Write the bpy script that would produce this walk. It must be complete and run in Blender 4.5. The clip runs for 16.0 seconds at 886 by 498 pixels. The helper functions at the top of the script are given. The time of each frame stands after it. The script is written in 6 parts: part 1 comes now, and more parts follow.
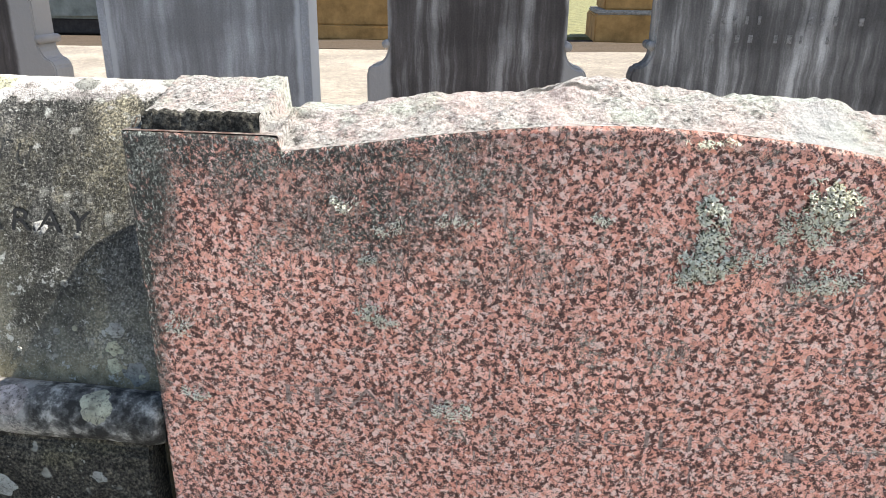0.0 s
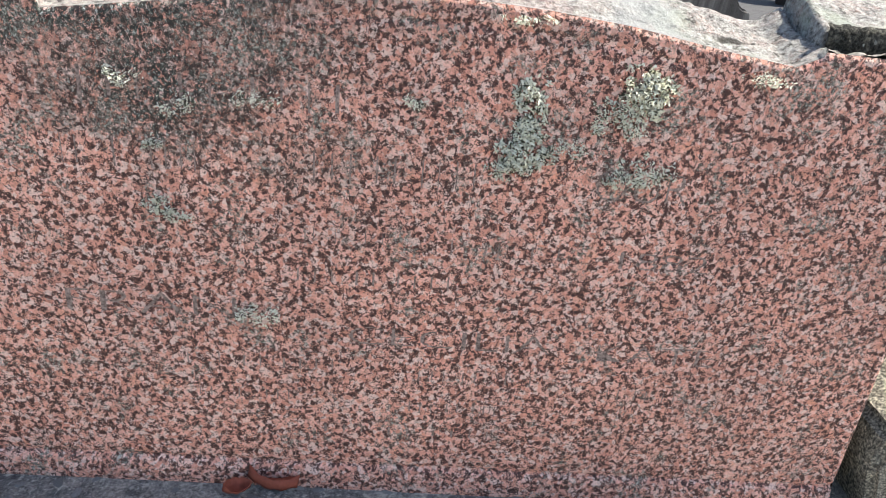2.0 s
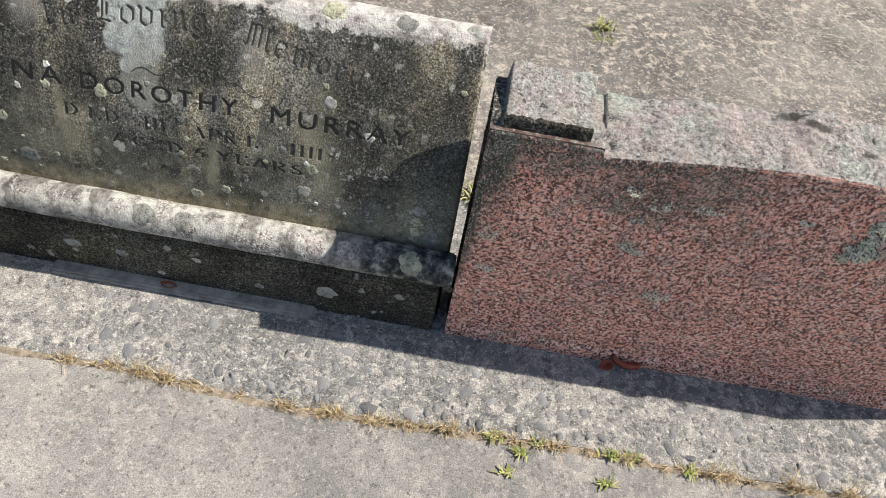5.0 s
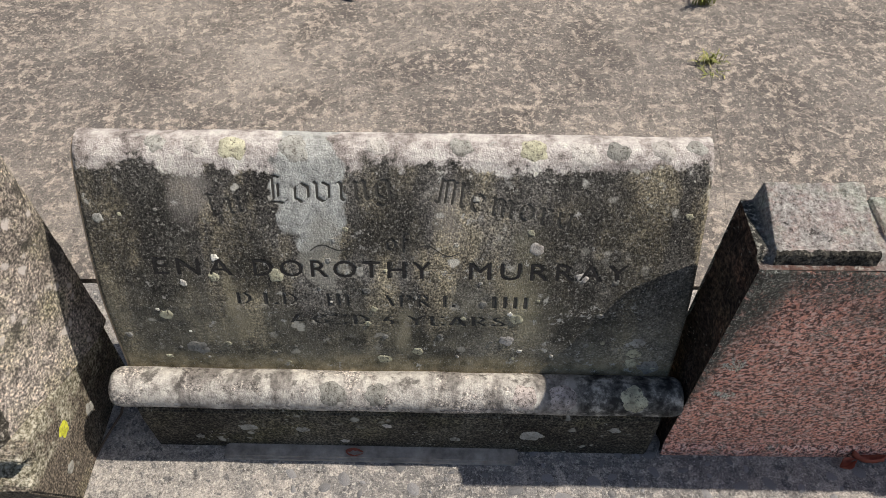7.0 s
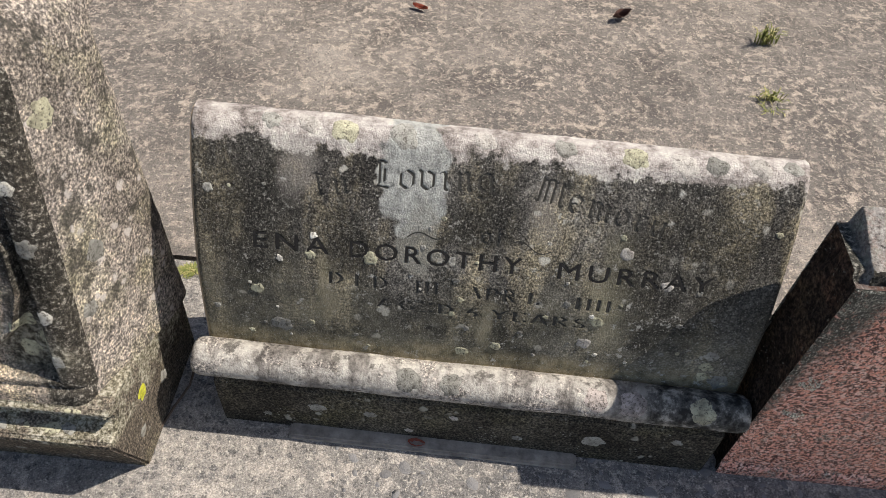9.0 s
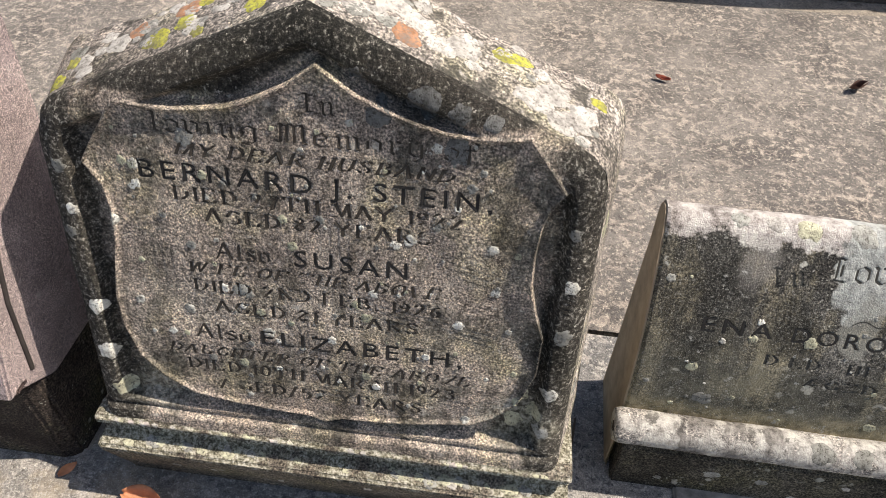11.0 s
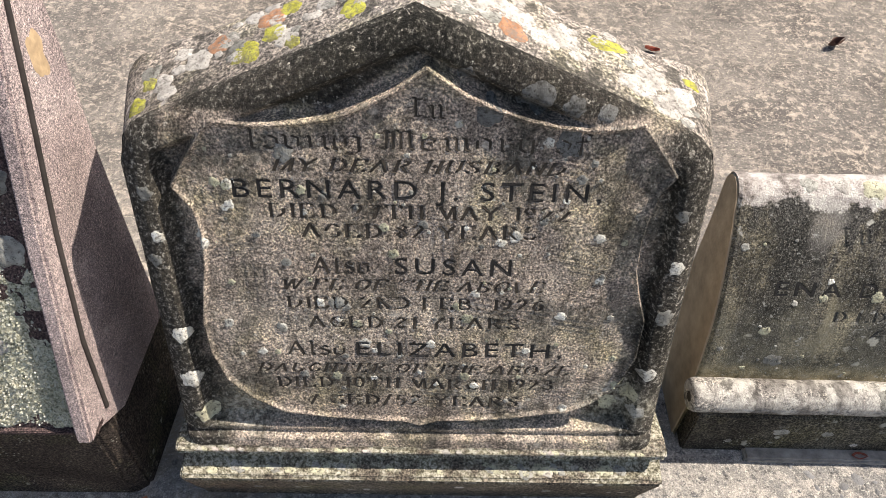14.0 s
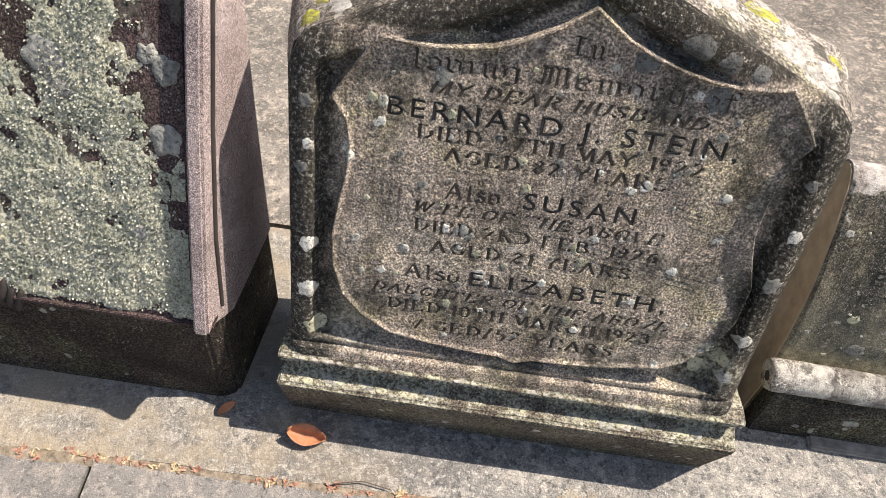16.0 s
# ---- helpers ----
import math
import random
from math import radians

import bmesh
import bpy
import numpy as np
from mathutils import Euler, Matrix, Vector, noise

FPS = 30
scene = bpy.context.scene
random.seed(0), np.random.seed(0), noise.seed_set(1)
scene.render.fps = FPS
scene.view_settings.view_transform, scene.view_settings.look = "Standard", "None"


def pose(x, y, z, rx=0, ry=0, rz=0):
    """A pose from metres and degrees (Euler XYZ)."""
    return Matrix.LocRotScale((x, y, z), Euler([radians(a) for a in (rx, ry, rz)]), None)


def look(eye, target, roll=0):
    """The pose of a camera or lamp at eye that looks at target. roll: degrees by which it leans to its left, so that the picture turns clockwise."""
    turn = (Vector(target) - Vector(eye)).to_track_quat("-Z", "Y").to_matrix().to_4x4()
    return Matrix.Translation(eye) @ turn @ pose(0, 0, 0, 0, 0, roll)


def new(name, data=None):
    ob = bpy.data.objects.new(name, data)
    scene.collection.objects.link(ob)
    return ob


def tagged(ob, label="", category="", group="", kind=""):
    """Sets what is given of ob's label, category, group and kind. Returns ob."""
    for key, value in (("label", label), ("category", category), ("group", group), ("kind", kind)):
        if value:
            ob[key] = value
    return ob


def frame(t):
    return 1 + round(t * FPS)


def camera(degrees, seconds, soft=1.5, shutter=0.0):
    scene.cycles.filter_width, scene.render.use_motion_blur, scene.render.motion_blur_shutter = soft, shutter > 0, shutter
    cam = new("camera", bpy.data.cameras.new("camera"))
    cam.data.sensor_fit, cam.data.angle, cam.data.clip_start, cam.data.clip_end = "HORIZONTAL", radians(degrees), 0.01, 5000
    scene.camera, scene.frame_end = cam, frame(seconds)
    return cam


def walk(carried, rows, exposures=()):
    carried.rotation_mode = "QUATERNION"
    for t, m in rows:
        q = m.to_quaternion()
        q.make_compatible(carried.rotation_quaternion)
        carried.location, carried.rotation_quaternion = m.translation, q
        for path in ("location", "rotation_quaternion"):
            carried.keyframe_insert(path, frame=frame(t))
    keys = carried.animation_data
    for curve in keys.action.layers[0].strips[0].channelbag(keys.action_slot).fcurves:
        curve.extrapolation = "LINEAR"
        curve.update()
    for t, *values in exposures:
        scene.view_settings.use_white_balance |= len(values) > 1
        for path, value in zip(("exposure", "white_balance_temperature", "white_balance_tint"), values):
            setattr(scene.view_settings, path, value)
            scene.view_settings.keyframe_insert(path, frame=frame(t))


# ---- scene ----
cam = camera(62.8, 16.0, soft=0.7)
PATH = [
    (0, (0.203, 0.107, 0.896), (0.147, 1.972, 0.177), 0.6),
    (0.5, (0.229, 0.118, 0.886), (0.285, 1.978, 0.151), 2.7),
    (1, (0.264, 0.125, 0.879), (0.425, 1.969, 0.121), 4.2),
    (1.5, (0.294, 0.133, 0.873), (0.524, 1.952, 0.073), 5.0),
    (2, (0.297, 0.153, 0.815), (0.579, 1.936, -0.047), 5.5),
    (2.5, (0.298, 0.153, 0.814), (0.606, 1.893, -0.124), 5.9),
    (3, (0.303, 0.155, 0.812), (0.617, 1.837, -0.224), 6.1),
    (3.5, (0.239, 0.143, 0.839), (0.565, 1.826, -0.191), 7.7),
    (3.7, (0.187, 0.115, 0.897), (0.492, 1.747, -0.219), 10.1),
    (3.9, (0.114, 0.082, 1.003), (0.404, 1.653, -0.200), 12.5),
    (4, (0.040, 0.041, 1.114), (0.330, 1.573, -0.137), 13.9),
    (4.2, (-0.052, 0.001, 1.310), (0.193, 1.457, -0.039), 14.1),
    (4.4, (-0.149, -0.044, 1.447), (0.089, 1.347, 0.029), 14.1),
    (4.5, (-0.191, -0.044, 1.472), (0.034, 1.345, 0.051), 14.4),
    (5, (-0.405, 0.043, 1.574), (-0.272, 1.299, 0.023), 10.8),
    (5.2, (-0.507, 0.088, 1.594), (-0.396, 1.304, 0.009), 9.1),
    (7.3, (-0.812, 0.399, 1.604), (-0.717, 1.661, 0.056), -0.2),
    (7.5, (-0.816, 0.395, 1.571), (-0.721, 1.656, 0.023), 0.0),
    (8, (-0.826, 0.397, 1.551), (-0.734, 1.661, 0.005), 1.2),
    (8.5, (-0.847, 0.391, 1.556), (-0.757, 1.666, 0.018), 2.8),
    (9, (-0.978, 0.324, 1.595), (-0.900, 1.635, 0.086), 4.4),
    (9.5, (-1.252, 0.179, 1.661), (-1.208, 1.524, 0.182), 5.1),
    (10, (-1.513, 0.184, 1.694), (-1.531, 1.573, 0.255), 4.2),
    (10.2, (-1.596, 0.224, 1.732), (-1.659, 1.604, 0.287), 3.1),
    (12.3, (-2.088, 0.310, 1.775), (-2.021, 1.666, 0.306), -0.6),
    (12.5, (-2.114, 0.302, 1.777), (-2.039, 1.654, 0.305), -0.6),
    (13, (-2.130, 0.317, 1.774), (-2.032, 1.665, 0.299), -0.1),
    (13.5, (-2.134, 0.326, 1.770), (-2.017, 1.664, 0.288), 0.7),
    (14, (-2.144, 0.324, 1.766), (-2.010, 1.652, 0.277), 1.6),
    (14.5, (-2.144, 0.322, 1.766), (-2.005, 1.642, 0.271), 2.3),
    (15, (-2.137, 0.319, 1.758), (-1.998, 1.625, 0.248), 3.8),
    (15.5, (-2.172, 0.301, 1.754), (-2.046, 1.603, 0.241), 5.4),
    (16, (-2.343, 0.203, 1.731), (-2.271, 1.514, 0.222), 7.0),
]
walk(cam, [(t, look(eye, target, roll)) for t, eye, target, roll in PATH],
     [(0.0, 1.52, 6450, 8), (1.0, 1.36, 6450, 9), (3.5, 1.33, 6300, 4), (4.1, 1.12, 6300, 5), (4.6, 0.9, 6350, 7), (5.2, 0.52, 6550, 9), (7.3, 0.3, 6750, 13), (10.2, 0.5, 6750, 13), (12.3, 0.76, 6850, 13), (16.0, 0.80, 6850, 13)])

# ---- light ----
SUN_EL, SUN_AZ = radians(56.0), radians(5.5)      # azimuth from +x towards +y
world = bpy.data.worlds.new("sky")
scene.world = world
world.use_nodes = True
wt = world.node_tree
wt.nodes.clear()
w_out = wt.nodes.new("ShaderNodeOutputWorld")
w_bg = wt.nodes.new("ShaderNodeBackground")
w_sky = wt.nodes.new("ShaderNodeTexSky")
w_sky.sky_type = "NISHITA"
w_sky.sun_disc = False
w_sky.sun_elevation = SUN_EL
w_sky.sun_rotation = radians(90) - SUN_AZ
w_sky.dust_density = 1.5
w_bg.inputs["Strength"].default_value = 0.088
wt.links.new(w_sky.outputs[0], w_bg.inputs[0])
wt.links.new(w_bg.outputs[0], w_out.inputs[0])
sun = new("sun", bpy.data.lights.new("sun", "SUN"))
sun.data.energy, sun.data.angle, sun.data.color = 4.5, radians(0.55), (1.0, 0.93, 0.83)
SUN_VEC = Vector((math.cos(SUN_EL) * math.cos(SUN_AZ), math.cos(SUN_EL) * math.sin(SUN_AZ), math.sin(SUN_EL)))
sun.matrix_world = look(SUN_VEC * 20, (0, 0, 0))


# ---- materials ----
class Mat:
    """A small builder for procedural node materials in object space."""

    def __init__(self, name, rough=0.85, spec=0.3):
        self.mat = bpy.data.materials.new(name)
        self.mat.use_nodes = True
        self.t = self.mat.node_tree
        self.b = self.t.nodes["Principled BSDF"]
        self.b.inputs["Roughness"].default_value = rough
        self.b.inputs["Specular IOR Level"].default_value = spec
        self.co = self.node("ShaderNodeTexCoord").outputs["Object"]
        self.last_bump = None

    def node(self, kind, **inputs):
        n = self.t.nodes.new(kind)
        for k, v in inputs.items():
            self.put(n.inputs[k.replace("_", " ")], v)
        return n

    def put(self, sock, v):
        if isinstance(v, bpy.types.NodeSocket):
            self.t.links.new(v, sock)
        elif isinstance(v, tuple) and len(v) == 3 and sock.type == "RGBA":
            sock.default_value = (*v, 1)
        else:
            sock.default_value = v

    def noise(self, scale, detail=4, rough=0.55, co=None, dist=0.0):
        n = self.node("ShaderNodeTexNoise", Scale=scale, Detail=detail, Roughness=rough, Distortion=dist)
        self.put(n.inputs["Vector"], co or self.co)
        return n.outputs["Fac"]

    def cells(self, scale, co=None, feature="F1", out="Distance", rand=1.0):
        n = self.node("ShaderNodeTexVoronoi", Scale=scale, Randomness=rand)
        n.feature = feature
        self.put(n.inputs["Vector"], co or self.co)
        return n.outputs[out]

    def warp(self, amount, scale):
        n = self.node("ShaderNodeTexNoise", Scale=scale, Detail=3.0)
        self.put(n.inputs["Vector"], self.co)
        sub = self.node("ShaderNodeVectorMath")
        sub.operation = "SUBTRACT"
        self.put(sub.inputs[0], n.outputs["Color"])
        sub.inputs[1].default_value = (0.5, 0.5, 0.5)
        mul = self.node("ShaderNodeVectorMath")
        mul.operation = "SCALE"
        self.put(mul.inputs[0], sub.outputs[0])
        mul.inputs["Scale"].default_value = amount
        add = self.node("ShaderNodeVectorMath")
        self.put(add.inputs[0], self.co)
        self.put(add.inputs[1], mul.outputs[0])
        return add.outputs[0]

    def stretch(self, sx, sy, sz, co=None):
        n = self.node("ShaderNodeMapping", Scale=(sx, sy, sz))
        self.put(n.inputs["Vector"], co or self.co)
        return n.outputs[0]

    def ramp(self, fac, stops, hard=False):
        n = self.node("ShaderNodeValToRGB")
        r = n.color_ramp
        r.interpolation = "CONSTANT" if hard else "LINEAR"
        while len(r.elements) < len(stops):
            r.elements.new(0.5)
        for e, (p, c) in zip(r.elements, stops):
            e.position = p
            e.color = (*c, 1) if isinstance(c, tuple) else (c, c, c, 1)
        self.put(n.inputs[0], fac)
        return n.outputs[0]

    def mix(self, fac, a, b, mode="MIX"):
        n = self.node("ShaderNodeMix")
        n.data_type, n.blend_type = "RGBA", mode
        self.put(n.inputs[0], fac)
        self.put(n.inputs[6], a)
        self.put(n.inputs[7], b)
        return n.outputs[2]

    def calc(self, op, a, b=0.0):
        n = self.node("ShaderNodeMath")
        n.operation = op
        self.put(n.inputs[0], a)
        self.put(n.inputs[1], b)
        return n.outputs[0]

    def axis(self, which, co=None):
        n = self.node("ShaderNodeSeparateXYZ")
        self.put(n.inputs[0], co or self.co)
        return n.outputs[which]

    def between(self, v, lo, hi):
        n = self.node("ShaderNodeMapRange")
        n.interpolation_type = "SMOOTHSTEP"
        self.put(n.inputs["Value"], v)
        n.inputs["From Min"].default_value, n.inputs["From Max"].default_value = lo, hi
        return n.outputs[0]

    def blob(self, cx, cz, rx, rz, soft=0.4, co=None):
        """A soft-edged stain of its own shape, centred at x, z in object space."""
        co = co or self.co
        dx = self.calc("DIVIDE", self.calc("SUBTRACT", self.axis(0, co), cx), rx)
        dz = self.calc("DIVIDE", self.calc("SUBTRACT", self.axis(2, co), cz), rz)
        d = self.calc("SQRT", self.calc("ADD", self.calc("MULTIPLY", dx, dx), self.calc("MULTIPLY", dz, dz)))
        return self.between(d, 1.0, 1.0 - soft)

    def bump(self, height, dist, strength=1.0):
        n = self.node("ShaderNodeBump", Strength=strength, Distance=dist)
        self.put(n.inputs["Height"], height)
        if self.last_bump:
            self.put(n.inputs["Normal"], self.last_bump)
        self.last_bump = n.outputs[0]

    def done(self, colour, rough=None):
        self.put(self.b.inputs["Base Color"], colour)
        if rough is not None:
            self.put(self.b.inputs["Roughness"], rough)
        if self.last_bump:
            self.put(self.b.inputs["Normal"], self.last_bump)
        return self.mat


def make_granite(name, polished=True):
    m = Mat(name, 0.45 if polished else 0.85, 0.4)
    co = m.warp(0.006, 190)
    grain = m.cells(150, co, out="Color")
    col = m.ramp(m.axis(0, grain), [(0.0, (0.68, 0.295, 0.215)), (0.35, (0.82, 0.415, 0.315)), (0.65, (0.88, 0.52, 0.42)), (0.85, (0.85, 0.61, 0.525))])
    col = m.mix(m.ramp(m.noise(30, 5, 0.65), [(0.57, 0.0), (0.63, 0.6)]), col, (0.82, 0.38, 0.25))
    col = m.mix(0.65, col, m.ramp(m.noise(330, 4, 0.75), [(0.32, (0.50, 0.44, 0.42)), (0.5, (1.0, 1.0, 1.0)), (0.66, (1.32, 1.36, 1.40))]), "MULTIPLY")
    mica = m.calc("ADD", m.noise(150, 7, 0.78, m.warp(0.008, 130)), m.calc("MULTIPLY", m.calc("SUBTRACT", m.axis(1, grain), 0.5), 0.13))
    dark = m.ramp(m.noise(210, 4, 0.7), [(0.36, (0.026, 0.012, 0.010)), (0.52, (0.090, 0.034, 0.028)), (0.66, (0.25, 0.105, 0.085))])
    col = m.mix(m.ramp(mica, [(0.462, 1.0), (0.484, 0.7), (0.507, 0.0)]), col, dark)
    col = m.mix(m.ramp(m.noise(300, 3, 0.7), [(0.34, 0.9), (0.40, 0.0)]), col, (0.05, 0.024, 0.021))
    col = m.mix(m.ramp(m.noise(260, 4, 0.75), [(0.62, 0.0), (0.68, 0.7)]), col, (0.84, 0.62, 0.52))
    tone = m.ramp(m.noise(5, 5), [(0.3, (0.88, 0.86, 0.86)), (0.7, (1.12, 1.08, 1.04))])
    col = m.mix(1.0, col, tone, "MULTIPLY")
    if polished:
        # grey-green lichen film that has crept down from the top edge, and in worn spots
        wob = m.noise(9, 6, 0.65)
        z = m.calc("ADD", m.axis(2), m.calc("MULTIPLY", m.calc("SUBTRACT", wob, 0.5), 0.22))
        film = m.calc("MULTIPLY", m.between(z, 0.60, 0.675), m.between(m.axis(0), 0.66, 0.40))
        film = m.calc("MAXIMUM", film, m.calc("MULTIPLY", m.blob(0.34, 0.60, 0.2, 0.12, 0.8, m.warp(0.2, 12)), 1.0))
        film = m.calc("MAXIMUM", film, m.calc("MULTIPLY", m.blob(0.50, 0.53, 0.26, 0.06, 0.8, m.warp(0.2, 14)), 0.45))
        film = m.calc("MAXIMUM", film, m.calc("MULTIPLY", m.blob(0.03, 0.58, 0.05, 0.2, 0.8, m.warp(0.2, 14)), 0.8))
        left = m.calc("SUBTRACT", m.calc("MULTIPLY", m.calc("SUBTRACT", m.axis(2), 0.24), 0.165), m.axis(0))
        left = m.calc("ADD", left, m.calc("MULTIPLY", m.calc("SUBTRACT", m.noise(14, 6, 0.7), 0.5), 0.12))
        patch = m.calc("MULTIPLY", film, m.ramp(m.noise(42, 6, 0.75), [(0.40, 0.25), (0.50, 1.0)]))
        patch = m.calc("MULTIPLY", patch, m.ramp(m.noise(210, 4, 0.75), [(0.44, 0.0), (0.49, 1.0)]))
        edge = m.calc("MULTIPLY", m.between(left, -0.02, 0.025), m.ramp(m.noise(60, 6, 0.75), [(0.36, 0.2), (0.46, 1.0)]))
        lip = m.calc("MULTIPLY", m.between(z, 0.672, 0.71), m.calc("MULTIPLY", m.ramp(m.noise(50, 6, 0.75), [(0.40, 0.1), (0.50, 1.0)]), m.calc("ADD", m.calc("MULTIPLY", m.between(m.axis(0), 0.60, 0.36), 0.75), 0.25)))
        patch = m.calc("MAXIMUM", patch, m.calc("MAXIMUM", edge, lip))
        mould = m.ramp(m.noise(240, 5, 0.8, m.stretch(1.0, 1.0, 0.55, m.warp(0.008, 150))), [(0.47, (0.022, 0.022, 0.018)), (0.55, (0.075, 0.078, 0.062)), (0.60, (0.36, 0.37, 0.32)), (0.67, (0.78, 0.79, 0.72))])
        col = m.mix(patch, col, mould)
        spots = m.calc("MULTIPLY", m.ramp(m.calc("ADD", m.noise(13, 6, 0.75), m.calc("MULTIPLY", m.between(m.axis(2), 0.40, 0.55), 0.035)), [(0.54, 0.0), (0.64, 0.9)]), m.ramp(m.noise(200, 3, 0.7), [(0.47, 0.0), (0.54, 1.0)]))
        col = m.mix(spots, col, m.ramp(m.noise(280, 2), [(0.45, (0.09, 0.09, 0.07)), (0.62, (0.50, 0.50, 0.42))]))
        m.bump(m.noise(260, 3), 0.0012, 0.5)
        return m.done(col, m.ramp(m.noise(30, 4), [(0.3, 0.38), (0.7, 0.62)]))
    pale = m.ramp(m.noise(24, 6, 0.7), [(0.38, 0.82), (0.54, 1.0)])
    chalk = m.ramp(m.noise(130, 4, 0.7), [(0.34, (0.10, 0.092, 0.084)), (0.43, (0.29, 0.27, 0.252)), (0.55, (0.42, 0.405, 0.375)), (0.68, (0.62, 0.61, 0.57))])
    col = m.mix(pale, col, chalk)
    col = m.mix(m.ramp(m.noise(11, 4), [(0.55, 0.0), (0.66, 0.6)]), col, (0.34, 0.38, 0.30))
    col = m.mix(m.ramp(m.noise(60, 6, 0.75), [(0.57, 0.0), (0.63, 0.9)]), col, (0.05, 0.046, 0.04))
    col = m.mix(m.calc("MULTIPLY", m.blob(0.90, 0.72, 0.07, 0.06, 0.6, m.warp(0.05, 20)), 0.7), col, (0.37, 0.38, 0.37))
    # Black speckle on the left wall, painting in shade on the side off the sun.
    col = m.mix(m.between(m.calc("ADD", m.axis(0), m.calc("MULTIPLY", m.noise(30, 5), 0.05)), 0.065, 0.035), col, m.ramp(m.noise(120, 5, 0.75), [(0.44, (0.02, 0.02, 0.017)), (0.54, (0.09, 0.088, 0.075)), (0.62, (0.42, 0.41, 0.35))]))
    col = m.mix(m.ramp(m.noise(7, 5, 0.6), [(0.50, 0.0), (0.62, 0.6)]), col, m.ramp(m.noise(110, 5, 0.7), [(0.36, (0.26, 0.19, 0.17)), (0.6, (0.60, 0.49, 0.46))]))
    col = m.mix(m.ramp(m.noise(9, 5, 0.65, m.stretch(1.0, 1.3, 1.0)), [(0.54, 0.0), (0.64, 0.65)]), col, m.ramp(m.noise(130, 5, 0.7), [(0.38, (0.20, 0.23, 0.18)), (0.6, (0.56, 0.60, 0.52))]))
    plan = m.node("ShaderNodeCombineXYZ")
    m.put(plan.inputs[0], m.axis(0, m.warp(0.03, 25)))
    m.put(plan.inputs[2], m.axis(1, m.warp(0.03, 25)))
    for cx, cy, rx, ry in ((0.565, 0.125, 0.035, 0.012), (0.605, 0.100, 0.035, 0.014), (0.700, 0.060, 0.018, 0.012), (1.02, 0.05, 0.03, 0.008)):
        col = m.mix(m.calc("MULTIPLY", m.blob(cx, cy, rx, ry, 0.5, plan.outputs[0]), 0.9), col, (0.05, 0.043, 0.036))
    col = m.mix(m.calc("MULTIPLY", m.blob(0.10, 0.008, 0.13, 0.016, 0.5, plan.outputs[0]), m.ramp(m.noise(70, 5, 0.7), [(0.38, 0.3), (0.5, 1.0)])), col, (0.13, 0.075, 0.06))
    m.bump(m.noise(28, 8, 0.7), 0.03, 0.9)
    m.bump(m.noise(190, 4, 0.6), 0.004, 0.7)
    return m.done(col)


def make_old_stone(name, dark, mid, light, green, spot, spot_amount=0.5, grain=300, streaky=False, relief=0.003):
    m = Mat(name, 0.92, 0.15)
    big = m.noise(4.5, 6, 0.6, dist=0.4)
    col = m.ramp(big, [(0.3, dark), (0.5, mid), (0.72, light)])
    if streaky:
        runs = m.noise(7, 5, 0.6, m.stretch(1.6, 1.0, 0.28, m.warp(0.05, 9)))
        col = m.mix(m.ramp(runs, [(0.46, 0.0), (0.62, 0.75)]), col, green)
    else:
        col = m.mix(m.ramp(m.noise(6.5, 5, 0.65), [(0.5, 0.0), (0.68, 0.65)]), col, green)
    fine = m.ramp(m.noise(grain, 3, 0.65), [(0.38, (0.30, 0.30, 0.30)), (0.5, (1.0, 1.0, 1.0)), (0.60, (2.0, 1.95, 1.86)), (0.68, (3.0, 2.9, 2.7))])
    col = m.mix(0.9, col, fine, "MULTIPLY")
    mid_grain = m.ramp(m.noise(grain * 0.33, 4, 0.7), [(0.34, (0.55, 0.55, 0.55)), (0.5, (1.0, 1.0, 1.0)), (0.66, (1.4, 1.38, 1.33))])
    col = m.mix(0.8, col, mid_grain, "MULTIPLY")
    sp = m.cells(24, m.warp(0.03, 40))
    gate = m.ramp(m.noise(9, 3), [(0.62 - 0.2 * spot_amount, 0.0), (0.70 - 0.2 * spot_amount, 1.0)])
    col = m.mix(m.calc("MULTIPLY", m.ramp(sp, [(0.16, 0.85), (0.24, 0.0)]), gate), col, spot)
    sp2 = m.cells(95, m.warp(0.012, 80))
    gate2 = m.ramp(m.noise(14, 4), [(0.5, 0.0), (0.62, 1.0)])
    col = m.mix(m.calc("MULTIPLY", m.ramp(sp2, [(0.14, 0.7), (0.24, 0.0)]), gate2), col, spot)
    m.bump(m.noise(14, 6), relief * 2.2, 0.6)
    m.bump(m.noise(grain, 4, 0.7), relief, 0.9)
    return m, col


